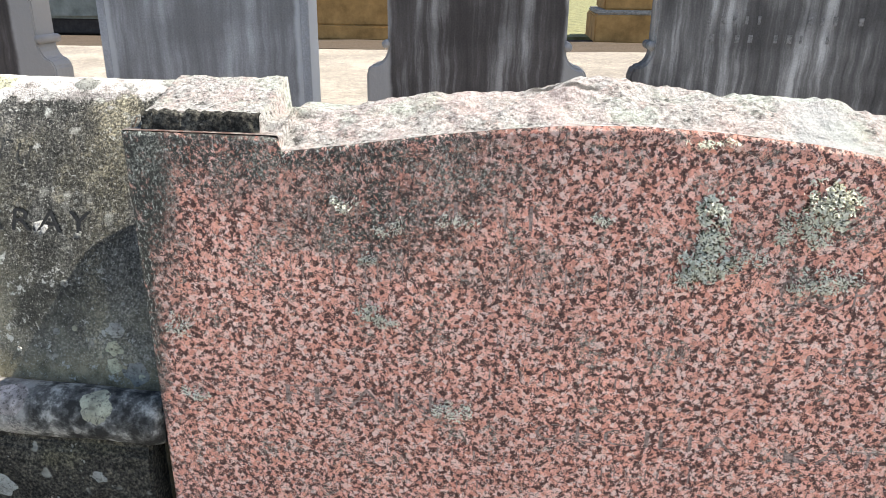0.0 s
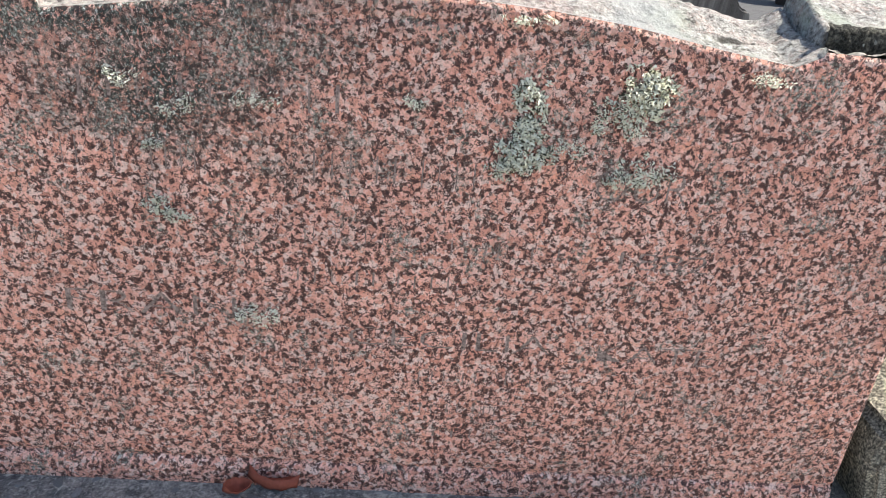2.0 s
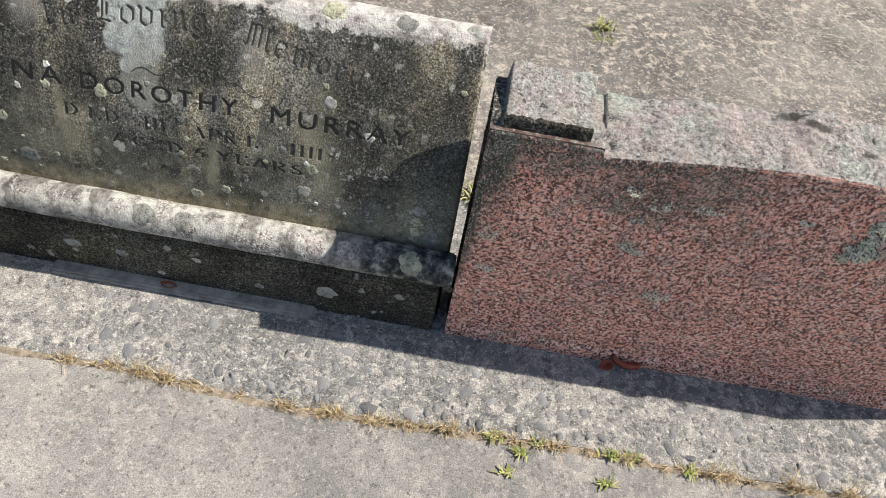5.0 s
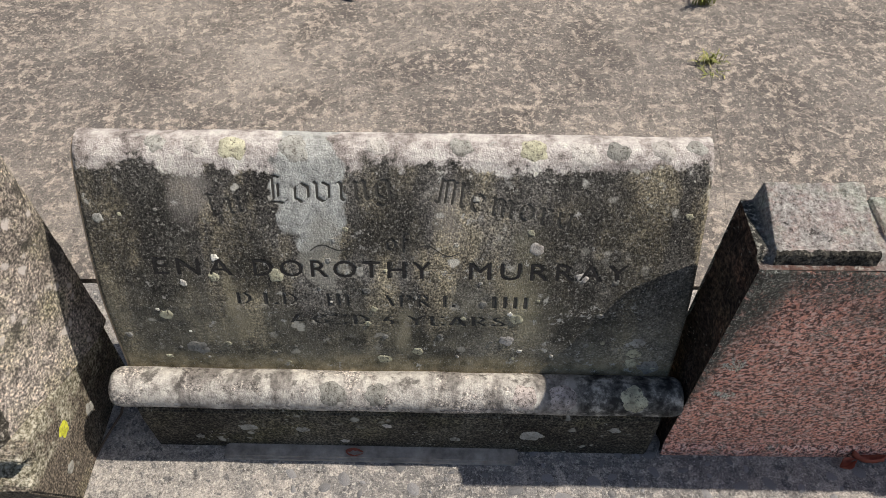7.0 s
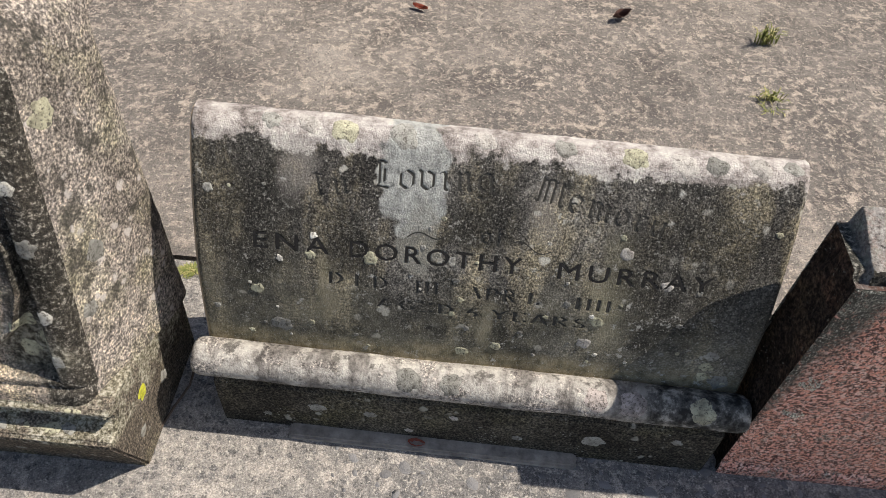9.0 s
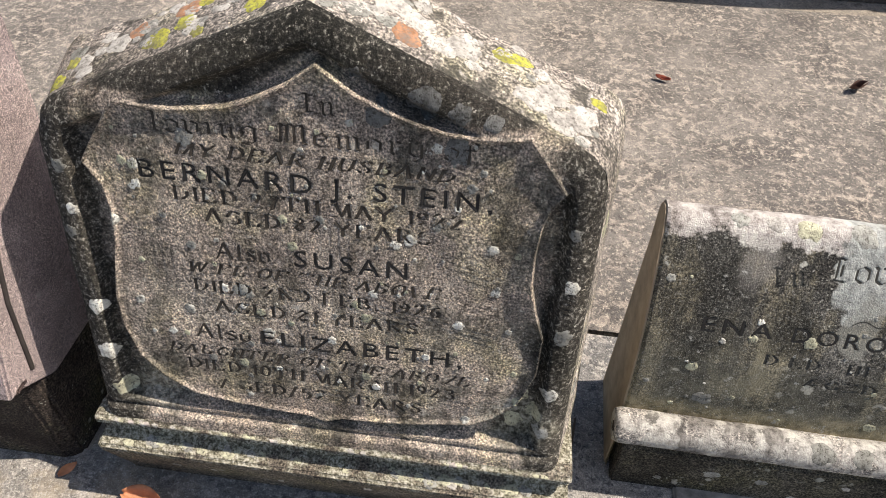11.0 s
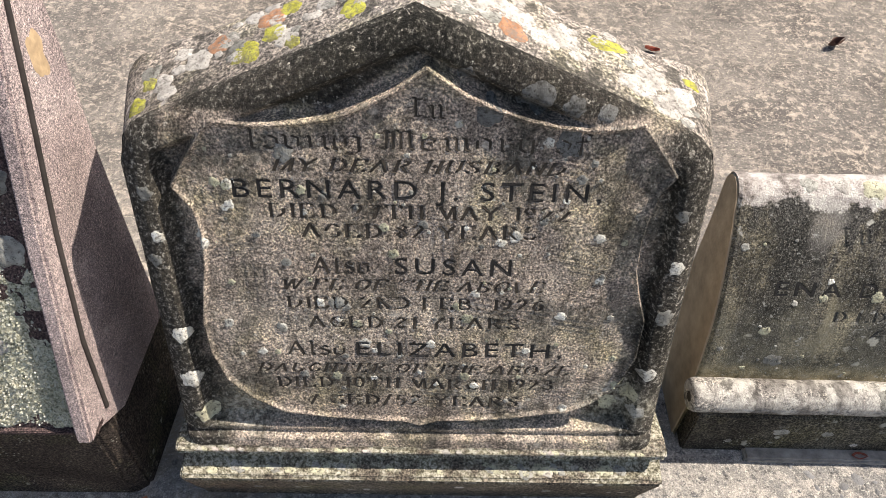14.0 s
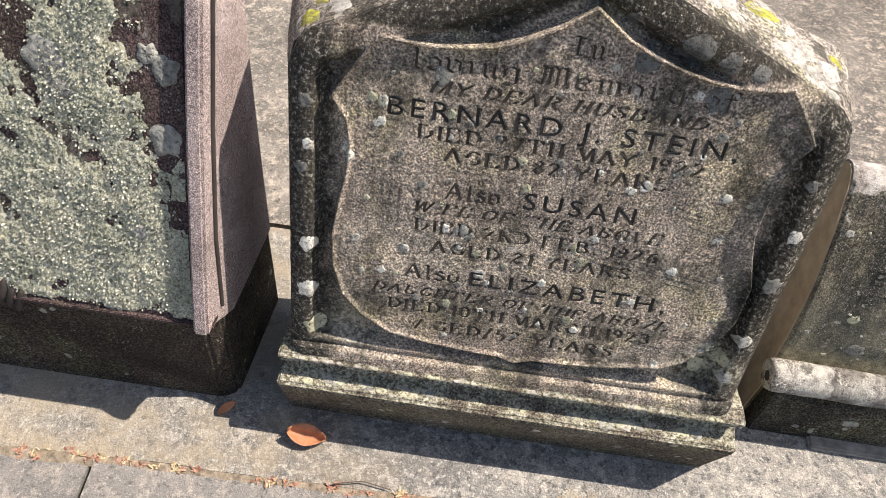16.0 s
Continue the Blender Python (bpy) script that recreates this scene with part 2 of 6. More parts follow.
def make_concrete(name, dark, mid, light, speck=0.5, scale=1.0, relief=0.004, stones=0.0):
    m = Mat(name, 0.95, 0.15)
    col = m.ramp(m.noise(2.6 * scale, 8, 0.68), [(0.36, dark), (0.5, mid), (0.64, light)])
    col = m.mix(m.ramp(m.noise(0.9, 5, 0.6), [(0.42, 0.55), (0.6, 0.0)]), col, (dark[0] * 0.75, dark[1] * 0.77, dark[2] * 0.82))
    if stones:
        col = m.mix(m.ramp(m.noise(1.6, 4, 0.6), [(0.45, 0.0), (0.62, 0.6)]), col, (light[0] * 1.05, light[1] * 1.02, light[2] * 0.97))
        co = m.warp(0.012, 55)
        tone = m.axis(0, m.cells(52 * scale, co, out="Color"))
        edge = m.cells(52 * scale, co, "DISTANCE_TO_EDGE")
        pick = m.calc("MULTIPLY", m.ramp(edge, [(0.07, 0.0), (0.14, stones)]), m.ramp(tone, [(0.25, 0.0), (0.30, 1.0)]))
        col = m.mix(pick, col, m.ramp(m.axis(1, m.cells(52 * scale, co, out="Color")), [(0.0, (0.10, 0.102, 0.106)), (0.45, (0.18, 0.178, 0.174)), (1.0, (0.29, 0.28, 0.26))]))
        m.bump(edge, 0.006, 0.5)
    blots = m.ramp(m.noise(20 * scale, 6, 0.72, m.warp(0.04, 16)), [(0.50, 0.0), (0.60, speck)])
    blots = m.calc("MULTIPLY", blots, m.ramp(m.noise(2.2, 5, 0.65), [(0.38, 0.35), (0.58, 1.0)]))
    col = m.mix(blots, col, (min(0.8, light[0] * 1.5), min(0.8, light[1] * 1.42), min(0.8, light[2] * 1.34)))
    spots = m.ramp(m.noise(62 * scale, 5, 0.7), [(0.55, 0.0), (0.63, speck * 0.8)])
    col = m.mix(spots, col, (min(0.8, light[0] * 1.7), min(0.8, light[1] * 1.66), min(0.8, light[2] * 1.55)))
    pits = m.ramp(m.noise(48 * scale, 5, 0.7, m.warp(0.02, 30)), [(0.36, 0.75), (0.44, 0.0)])
    col = m.mix(pits, col, (dark[0] * 0.55, dark[1] * 0.55, dark[2] * 0.55))
    fine = m.ramp(m.noise(230 * scale, 3, 0.75), [(0.3, (0.45, 0.45, 0.45)), (0.5, (1, 1, 1)), (0.7, (1.65, 1.62, 1.55))])
    col = m.mix(0.85, col, fine, "MULTIPLY")
    if stones:
        tan = m.calc("MULTIPLY", m.between(m.axis(0), -2.1, -2.8), m.ramp(m.noise(5, 5, 0.65), [(0.42, 0.1), (0.58, 0.75)]))
        col = m.mix(tan, col, (0.36, 0.30, 0.215))
        col = m.mix(m.ramp(m.noise(170, 4, 0.75), [(0.57, 0.0), (0.62, 0.55)]), col, (0.52, 0.51, 0.49))
    m.bump(m.noise(60 * scale, 6, 0.7), relief, 0.8)
    m.bump(m.noise(260 * scale, 3), relief * 0.6, 0.8)
    return m.done(col)


def make_plain(name, base, vary=0.25, scale=40, rough=0.9, bump=0.001, random_tone=0.0):
    m = Mat(name, rough, 0.25)
    lo, hi = tuple(c * (1 - vary) for c in base), tuple(min(1, c * (1 + vary)) for c in base)
    col = m.ramp(m.noise(scale, 5, 0.65), [(0.3, lo), (0.7, hi)])
    if random_tone:
        r = m.node("ShaderNodeObjectInfo").outputs["Random"]
        col = m.mix(1.0, col, m.ramp(r, [(0.0, 1 - random_tone), (1.0, 1 + random_tone)]), "MULTIPLY")
    if bump:
        m.bump(m.noise(scale * 5, 3), bump, 0.8)
    return m.done(col)


def make_crust(name, base, under=(0.10, 0.092, 0.08), random_tone=0.15, gaps=0.5):
    """Crust lichen: mottled, thin in places, with the dark stone showing through."""
    m = Mat(name, 0.97, 0.1)
    col = m.ramp(m.noise(60, 5, 0.7), [(0.34, tuple(v * 0.55 for v in base)), (0.5, base), (0.68, tuple(min(0.85, v * 1.25) for v in base))])
    col = m.mix(m.ramp(m.noise(150, 5, 0.75), [(0.40, 0.9), (0.40 + 0.12 * gaps, 0.0)]), col, under)
    col = m.mix(m.ramp(m.noise(22, 4, 0.6), [(0.36, 0.75 * gaps), (0.5, 0.0)]), col, under)
    r = m.node("ShaderNodeObjectInfo").outputs["Random"]
    col = m.mix(1.0, col, m.ramp(r, [(0.0, 1 - random_tone), (1.0, 1 + random_tone)]), "MULTIPLY")
    m.bump(m.noise(300, 4, 0.7), 0.002, 0.8)
    return m.done(col)


def make_flakes(name, stops):
    """Leafy lichen: each flake its own tone."""
    m = Mat(name, 0.95, 0.1)
    r = m.node("ShaderNodeNewGeometry").outputs["Random Per Island"]
    col = m.ramp(r, stops)
    col = m.mix(0.6, col, m.ramp(m.noise(9, 4), [(0.3, (0.7, 0.72, 0.66)), (0.7, (1.15, 1.12, 1.05))]), "MULTIPLY")
    return m.done(col)


def make_runs(name, dark, mid, pale, half=0.0):
    """Old cement render with pale runs of rain down its face."""
    m = Mat(name, 0.85, 0.2)
    runs = m.noise(6, 6, 0.65, m.stretch(2.2, 1.0, 0.12, m.warp(0.04, 6)))
    col = m.ramp(runs, [(0.3, dark), (0.5, mid), (0.66, pale)])
    col = m.mix(m.ramp(m.noise(2.2, 4), [(0.4, 0.7), (0.62, 0.0)]), col, dark)
    col = m.mix(0.5, col, m.ramp(m.noise(120, 4), [(0.3, (0.7, 0.7, 0.7)), (0.7, (1.25, 1.25, 1.25))]), "MULTIPLY")
    if half:
        side = m.calc("ADD", m.calc("ABSOLUTE", m.axis(0)), m.calc("MULTIPLY", m.noise(9, 4), 0.03))
        col = m.mix(m.calc("MULTIPLY", m.between(side, half - 0.025, half), 0.7), col, (pale[0] * 1.15, pale[1] * 1.15, pale[2] * 1.15))
    m.bump(m.noise(50, 5), 0.004, 0.6)
    return m.done(col)


GRANITE = make_granite("red_granite")
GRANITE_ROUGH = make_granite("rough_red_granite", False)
_m, _c = make_old_stone("dark_scroll_stone", (0.030, 0.029, 0.027), (0.078, 0.076, 0.070), (0.21, 0.206, 0.19), (0.30, 0.27, 0.19), (0.60, 0.59, 0.52), 0.6, 230, True, 0.004)
lowz = _m.calc("ADD", _m.axis(2), _m.calc("MULTIPLY", _m.calc("SUBTRACT", _m.noise(5, 5, 0.6, _m.stretch(1.6, 1, 0.5)), 0.5), 0.42))
_c = _m.mix(_m.calc("MULTIPLY", _m.between(lowz, 0.52, 0.36), 0.5), _c, _m.ramp(_m.noise(22, 5, 0.65), [(0.35, (0.075, 0.075, 0.058)), (0.65, (0.25, 0.24, 0.175))]))
_c = _m.mix(_m.ramp(_m.noise(7, 6, 0.7), [(0.54, 0.0), (0.64, 0.75)]), _c, (0.020, 0.021, 0.019))
wz = _m.calc("ADD", _m.axis(2), _m.calc("MULTIPLY", _m.calc("SUBTRACT", _m.noise(13, 9, 0.76), 0.5), 0.17))
_c = _m.mix(_m.calc("MULTIPLY", _m.between(wz, 0.684, 0.695), 0.95), _c, _m.ramp(_m.noise(26, 8, 0.74), [(0.36, (0.13, 0.115, 0.105)), (0.46, (0.36, 0.325, 0.30)), (0.55, (0.56, 0.525, 0.49)), (0.64, (0.70, 0.69, 0.62)), (0.74, (0.52, 0.51, 0.33))]))
_c = _m.mix(_m.calc("MULTIPLY", _m.blob(0.425, 0.645, 0.072, 0.105, 0.12, _m.warp(0.07, 22)), 0.92), _c, _m.ramp(_m.noise(60, 5, 0.7), [(0.35, (0.24, 0.25, 0.235)), (0.6, (0.50, 0.52, 0.49))]))
_c = _m.mix(_m.calc("MULTIPLY", _m.blob(0.445, 0.54, 0.045, 0.09, 0.25, _m.warp(0.07, 22)), 0.6), _c, (0.30, 0.30, 0.26))
_c = _m.mix(_m.calc("MULTIPLY", _m.blob(0.83, 0.47, 0.05, 0.16, 0.7, _m.warp(0.08, 14)), 0.7), _c, (0.34, 0.32, 0.22))
_c = _m.mix(_m.calc("MULTIPLY", _m.blob(0.26, 0.42, 0.03, 0.12, 0.7, _m.warp(0.08, 14)), 0.65), _c, (0.34, 0.31, 0.21))
_c = _m.mix(_m.calc("MULTIPLY", _m.blob(0.20, 0.645, 0.05, 0.07, 0.6, _m.warp(0.07, 18)), 0.5), _c, (0.33, 0.31, 0.28))
_c = _m.mix(_m.calc("MULTIPLY", _m.blob(0.68, 0.62, 0.04, 0.08, 0.7, _m.warp(0.07, 18)), 0.45), _c, (0.30, 0.28, 0.25))
_c = _m.mix(_m.calc("MULTIPLY", _m.blob(0.60, 0.36, 0.028, 0.10, 0.7, _m.warp(0.08, 14)), 0.6), _c, (0.36, 0.33, 0.23))
for cx, cz, rx, rz in ((0.97, 0.53, 0.24, 0.20), (0.10, 0.56, 0.13, 0.16), (0.56, 0.60, 0.09, 0.11), (0.30, 0.53, 0.08, 0.10)):
    _c = _m.mix(_m.calc("MULTIPLY", _m.blob(cx, cz, rx, rz, 0.6, _m.warp(0.10, 9)), _m.ramp(_m.noise(30, 6, 0.7), [(0.36, 0.4), (0.5, 0.85)])), _c, _m.ramp(_m.noise(180, 4, 0.75), [(0.42, (0.016, 0.016, 0.014)), (0.55, (0.045, 0.044, 0.039)), (0.66, (0.20, 0.195, 0.17))]))
foot = _m.calc("ADD", _m.axis(2), _m.calc("MULTIPLY", _m.calc("SUBTRACT", _m.noise(12, 5), 0.5), 0.06))
_c = _m.mix(_m.calc("MULTIPLY", _m.between(foot, 0.305, 0.27), 0.75), _c, _m.ramp(_m.noise(40, 5, 0.7), [(0.36, (0.12, 0.105, 0.06)), (0.62, (0.38, 0.33, 0.21))]))
_c = _m.mix(_m.ramp(_m.noise(250, 5, 0.8), [(0.585, 0.0), (0.64, 0.8)]), _c, (0.50, 0.49, 0.44))
_c = _m.mix(_m.calc("MULTIPLY", _m.ramp(_m.noise(36, 7, 0.78), [(0.60, 0.0), (0.625, 0.85)]), _m.ramp(_m.noise(5, 4), [(0.42, 0.2), (0.56, 1.0)])), _c, (0.46, 0.46, 0.42))
SCROLL = _m.done(_c)
_m, _c = make_old_stone("brown_sandstone", (0.20, 0.17, 0.148), (0.31, 0.27, 0.235), (0.40, 0.36, 0.31), (0.33, 0.30, 0.19), (0.66, 0.62, 0.55), 0.3, 230, False, 0.008)
mould = _m.ramp(_m.noise(6, 7, 0.75), [(0.50, 0.0), (0.60, 0.8)])
_c = _m.mix(mould, _c, _m.ramp(_m.noise(140, 3), [(0.4, (0.03, 0.03, 0.026)), (0.62, (0.16, 0.155, 0.13))]))
# black crust on the rim; over the sunk ground it also paints the recess shade
off = _m.calc("MAXIMUM", _m.calc("ABSOLUTE", _m.calc("SUBTRACT", _m.axis(0), 0.528)), _m.calc("SUBTRACT", _m.axis(2), 0.70))
off = _m.calc("ADD", off, _m.calc("MULTIPLY", _m.calc("SUBTRACT", _m.noise(9, 6, 0.7), 0.5), 0.16))
_c = _m.mix(_m.calc("MULTIPLY", _m.between(off, 0.40, 0.44), 0.94), _c, _m.ramp(_m.noise(110, 6, 0.8), [(0.44, (0.016, 0.016, 0.014)), (0.54, (0.055, 0.053, 0.046)), (0.60, (0.26, 0.25, 0.22)), (0.68, (0.56, 0.54, 0.47))]))
# Same black above the shield's outline, where recess shade is painted in.
peak = _m.calc("MAXIMUM", _m.calc("SUBTRACT", 0.098, _m.calc("MULTIPLY", _m.calc("ABSOLUTE", _m.calc("SUBTRACT", _m.axis(0), 0.538)), 0.62)), 0.0)
over = _m.calc("SUBTRACT", _m.calc("SUBTRACT", _m.axis(2), peak), 1.022)
over = _m.calc("ADD", over, _m.calc("MULTIPLY", _m.calc("SUBTRACT", _m.noise(16, 5, 0.7), 0.5), 0.03))
_c = _m.mix(_m.calc("MULTIPLY", _m.between(over, 0.0, 0.02), 0.92), _c, _m.ramp(_m.noise(110, 6, 0.8), [(0.46, (0.016, 0.016, 0.014)), (0.56, (0.05, 0.048, 0.042)), (0.62, (0.22, 0.213, 0.185)), (0.70, (0.52, 0.50, 0.43))]))
_c = _m.mix(_m.ramp(_m.noise(85, 5, 0.72), [(0.62, 0.0), (0.67, 0.85)]), _c, (0.56, 0.53, 0.46))
_c = _m.mix(_m.calc("MULTIPLY", _m.blob(0.93, 0.37, 0.12, 0.10, 0.8, _m.warp(0.1, 12)), 0.8), _c, _m.ramp(_m.noise(90, 5, 0.7), [(0.42, (0.05, 0.05, 0.04)), (0.5, (0.25, 0.245, 0.19)), (0.6, (0.60, 0.59, 0.50))]))
_c = _m.mix(_m.calc("MULTIPLY", _m.blob(0.16, 0.33, 0.12, 0.07, 0.8, _m.warp(0.1, 12)), 0.6), _c, _m.ramp(_m.noise(90, 5, 0.7), [(0.42, (0.05, 0.05, 0.04)), (0.5, (0.2, 0.2, 0.16)), (0.6, (0.5, 0.49, 0.42))]))
_c = _m.mix(1.0, _c, _m.ramp(_m.noise(9, 6, 0.65, _m.stretch(1.5, 1.0, 0.35, _m.warp(0.05, 9))), [(0.36, (0.66, 0.655, 0.63)), (0.5, (1.18, 1.17, 1.16)), (0.64, (1.5, 1.46, 1.38))]), "MULTIPLY")
SANDSTONE = _m.done(_c)
_m, _c = make_old_stone("lichened_cap_stone", (0.105, 0.095, 0.08), (0.255, 0.23, 0.205), (0.40, 0.365, 0.33), (0.27, 0.26, 0.17), (0.62, 0.58, 0.54), 0.9, 180, False, 0.007)
_c = _m.mix(_m.ramp(_m.noise(17, 7, 0.72), [(0.53, 0.0), (0.60, 0.8)]), _c, (0.055, 0.054, 0.046))
CAP_STONE = _m.done(_c)
_m, _c = make_old_stone("pink_grey_stone", (0.20, 0.167, 0.168), (0.30, 0.249, 0.248), (0.40, 0.341, 0.335), (0.26, 0.219, 0.213), (0.5, 0.46, 0.42), 0.1, 420, False, 0.0012)
PINK_STONE = _m.done(_c)
BLACK_STONE = make_plain("near_black_stone", (0.040, 0.034, 0.031), 0.45, 12, 0.8, 0.003)
PAVING = make_concrete("grey_paving", (0.19, 0.182, 0.174), (0.265, 0.252, 0.238), (0.33, 0.31, 0.287), 0.4, 1.4)
GRAVE_TOP = make_concrete("grave_slab_concrete", (0.125, 0.115, 0.106), (0.21, 0.195, 0.178), (0.30, 0.277, 0.25), 0.95, 1.25, 0.006)
KERB = make_concrete("exposed_aggregate", (0.132, 0.130, 0.127), (0.208, 0.204, 0.197), (0.31, 0.304, 0.292), 0.9, 1.05, 0.006, 0.85)
_m, _c = make_old_stone("dark_hewn_granite", (0.020, 0.016, 0.014), (0.045, 0.032, 0.026), (0.17, 0.095, 0.065), (0.10, 0.075, 0.05), (0.35, 0.34, 0.29), 0.2, 120, False, 0.018)
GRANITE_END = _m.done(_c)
_m, _c = make_old_stone("black_mould_stone", (0.018, 0.017, 0.015), (0.042, 0.040, 0.034), (0.10, 0.097, 0.085), (0.07, 0.072, 0.05), (0.5, 0.5, 0.44), 0.8, 190, False, 0.004)
BLACK_MOULD = _m.done(_c)
# Near-black for damp and for the shade on a base front, both in colour.
_m, _c = make_old_stone("damp_shaded_dark_stone", (0.022, 0.018, 0.016), (0.044, 0.036, 0.031), (0.085, 0.072, 0.060), (0.065, 0.066, 0.036), (0.36, 0.36, 0.31), 0.25, 200, False, 0.004)
DAMP_SHADED_BASE = _m.done(_c)
# Damp grey stone, darkened further to carry the shade under the roll.
_m, _c = make_old_stone("damp_shaded_grey_stone", (0.026, 0.024, 0.020), (0.055, 0.051, 0.042), (0.11, 0.104, 0.086), (0.10, 0.095, 0.058), (0.40, 0.40, 0.35), 0.45, 190, False, 0.005)
DAMP_SHADED_GREY = _m.done(_c)
_m, _c = make_old_stone("damp_sandstone", (0.075, 0.064, 0.052), (0.12, 0.105, 0.086), (0.19, 0.17, 0.14), (0.15, 0.14, 0.085), (0.5, 0.48, 0.42), 0.4, 220, False, 0.006)
# Ledge mottle made extra pale, so its colour holds the sun on it.
gate = _m.calc("MULTIPLY", _m.between(_m.axis(2), 0.150, 0.175), _m.ramp(_m.noise(13, 6, 0.7), [(0.42, 0.0), (0.52, 0.9)]))
_c = _m.mix(gate, _c, _m.ramp(_m.noise(110, 5, 0.75), [(0.40, (0.075, 0.07, 0.05)), (0.5, (0.30, 0.285, 0.21)), (0.60, (0.60, 0.58, 0.49))]))
DAMP_SANDSTONE = _m.done(_c)
_m, _c = make_old_stone("dark_purple_stone", (0.040, 0.029, 0.030), (0.066, 0.047, 0.048), (0.105, 0.077, 0.076), (0.09, 0.08, 0.06), (0.4, 0.4, 0.35), 0.4, 260, False, 0.004)
_c = _m.mix(_m.ramp(_m.noise(6, 6, 0.7), [(0.36, 0.6), (0.46, 0.0)]), _c, _m.ramp(_m.noise(60, 5, 0.7), [(0.35, (0.08, 0.08, 0.06)), (0.65, (0.26, 0.26, 0.2))]))
PURPLE_STONE = _m.done(_c)
SANDY = make_plain("sandy_joint_soil", (0.25, 0.205, 0.155), 0.6, 60, 0.98, 0.004)
SOIL = make_plain("soil", (0.07, 0.052, 0.036), 0.5, 60, 0.98, 0.006)
PEBBLE = make_plain("river_pebble", (0.20, 0.202, 0.205), 0.35, 70, 0.85, 0.0015, 0.3)
MORTAR = make_plain("pale_mortar", (0.30, 0.28, 0.25), 0.4, 30, 0.95, 0.004)
LEAD = make_plain("lead_letter", (0.022, 0.021, 0.020), 0.4, 90, 0.6, 0.0006)
WORN_CUT = make_plain("worn_cut_letter", (0.055, 0.047, 0.038), 0.4, 120, 0.95, 0.001)
SCROLL_CUT = make_plain("grimy_cut_letter", (0.055, 0.054, 0.048), 0.4, 120, 0.95, 0.001)
GRANITE_CUT = make_plain("silted_cut_letter", (0.30, 0.22, 0.19), 0.85, 190, 0.9, 0.001)
LICHEN_WHITE = make_crust("white_crust_lichen", (0.46, 0.44, 0.40), (0.16, 0.145, 0.13), gaps=0.35)
LICHEN_GREY = make_crust("grey_crust_lichen", (0.30, 0.30, 0.27), random_tone=0.25)
LICHEN_PINK = make_crust("pink_grey_crust", (0.46, 0.41, 0.38), gaps=0.7)
LICHEN_YELLOW = make_crust("yellow_lichen", (0.42, 0.41, 0.075), (0.17, 0.16, 0.10), 0.2, 0.9)
LICHEN_ORANGE = make_crust("orange_lichen", (0.40, 0.21, 0.12), (0.22, 0.18, 0.15), 0.15, 0.9)
LICHEN_CREAM = make_crust("cream_lichen", (0.47, 0.46, 0.33))
LICHEN_SPECK = make_crust("bright_speck_lichen", (0.74, 0.72, 0.63), (0.14, 0.13, 0.11), 0.15, 0.7)
LICHEN_DIM = make_crust("dim_grey_crust", (0.17, 0.172, 0.165), (0.05, 0.048, 0.042), 0.2, 0.8)
LICHEN_BRIGHT = make_crust("sulphur_yellow_lichen", (0.55, 0.56, 0.06), (0.3, 0.28, 0.1), 0.1, 0.4)
FLAKES_GREEN = make_flakes("grey_green_leafy_lichen", [(0.0, (0.17, 0.18, 0.14)), (0.3, (0.34, 0.35, 0.285)), (0.7, (0.50, 0.505, 0.44)), (1.0, (0.66, 0.66, 0.60))])
FLAKES_PALE = make_flakes("pale_leafy_lichen", [(0.0, (0.06, 0.06, 0.042)), (0.16, (0.20, 0.20, 0.14)), (0.28, (0.72, 0.70, 0.56)), (0.5, (0.92, 0.89, 0.76)), (1.0, (0.97, 0.95, 0.86))])
DRY_GRASS = make_flakes("dry_grass", [(0.0, (0.22, 0.145, 0.08)), (0.5, (0.42, 0.32, 0.19)), (1.0, (0.56, 0.47, 0.32))])
GREEN_WEED = make_flakes("green_weed", [(0.0, (0.15, 0.18, 0.06)), (0.6, (0.26, 0.285, 0.10)), (1.0, (0.46, 0.42, 0.20))])
LEAF_ORANGE = make_plain("orange_dry_leaf", (0.42, 0.19, 0.10), 0.3, 30, 0.6, 0.0008)
LEAF_RED = make_plain("red_brown_dry_leaf", (0.28, 0.075, 0.045), 0.4, 30, 0.6, 0.0008)
LEAF_DARK = make_plain("dark_dry_leaf", (0.09, 0.05, 0.04), 0.4, 30, 0.7, 0.0008)
TWIG = make_plain("grey_twig", (0.11, 0.085, 0.065), 0.4, 60, 0.9, 0.001)
CEMENT_PALE = make_runs("pale_rain_streaked_cement", (0.15, 0.145, 0.142), (0.29, 0.285, 0.285), (0.45, 0.45, 0.45), 0.50)
CEMENT_DARK = make_runs("dark_rain_streaked_cement", (0.050, 0.042, 0.038), (0.12, 0.105, 0.096), (0.38, 0.355, 0.33), 0.455)
CEMENT_MID = make_runs("mid_rain_streaked_cement", (0.055, 0.05, 0.047), (0.21, 0.197, 0.184), (0.60, 0.575, 0.54))
OCHRE = make_plain("ochre_sandstone", (0.36, 0.21, 0.075), 0.4, 4, 0.9, 0.004)
GREEN_STONE = make_plain("green_grey_stone", (0.22, 0.23, 0.20), 0.35, 5, 0.9, 0.004)
GRASS = make_plain("dry_lawn", (0.16, 0.155, 0.075), 0.5, 7, 0.98, 0.02)
# Dark grey that stands for shaded ground.
SHADED_GROUND = make_plain("shaded_ground_sheet", (0.075, 0.072, 0.073), 0.3, 8, 0.95, 0.004)
FAR_PATH = make_concrete("tan_concrete", (0.20, 0.175, 0.145), (0.27, 0.24, 0.20), (0.32, 0.285, 0.24), 0.3, 0.5)


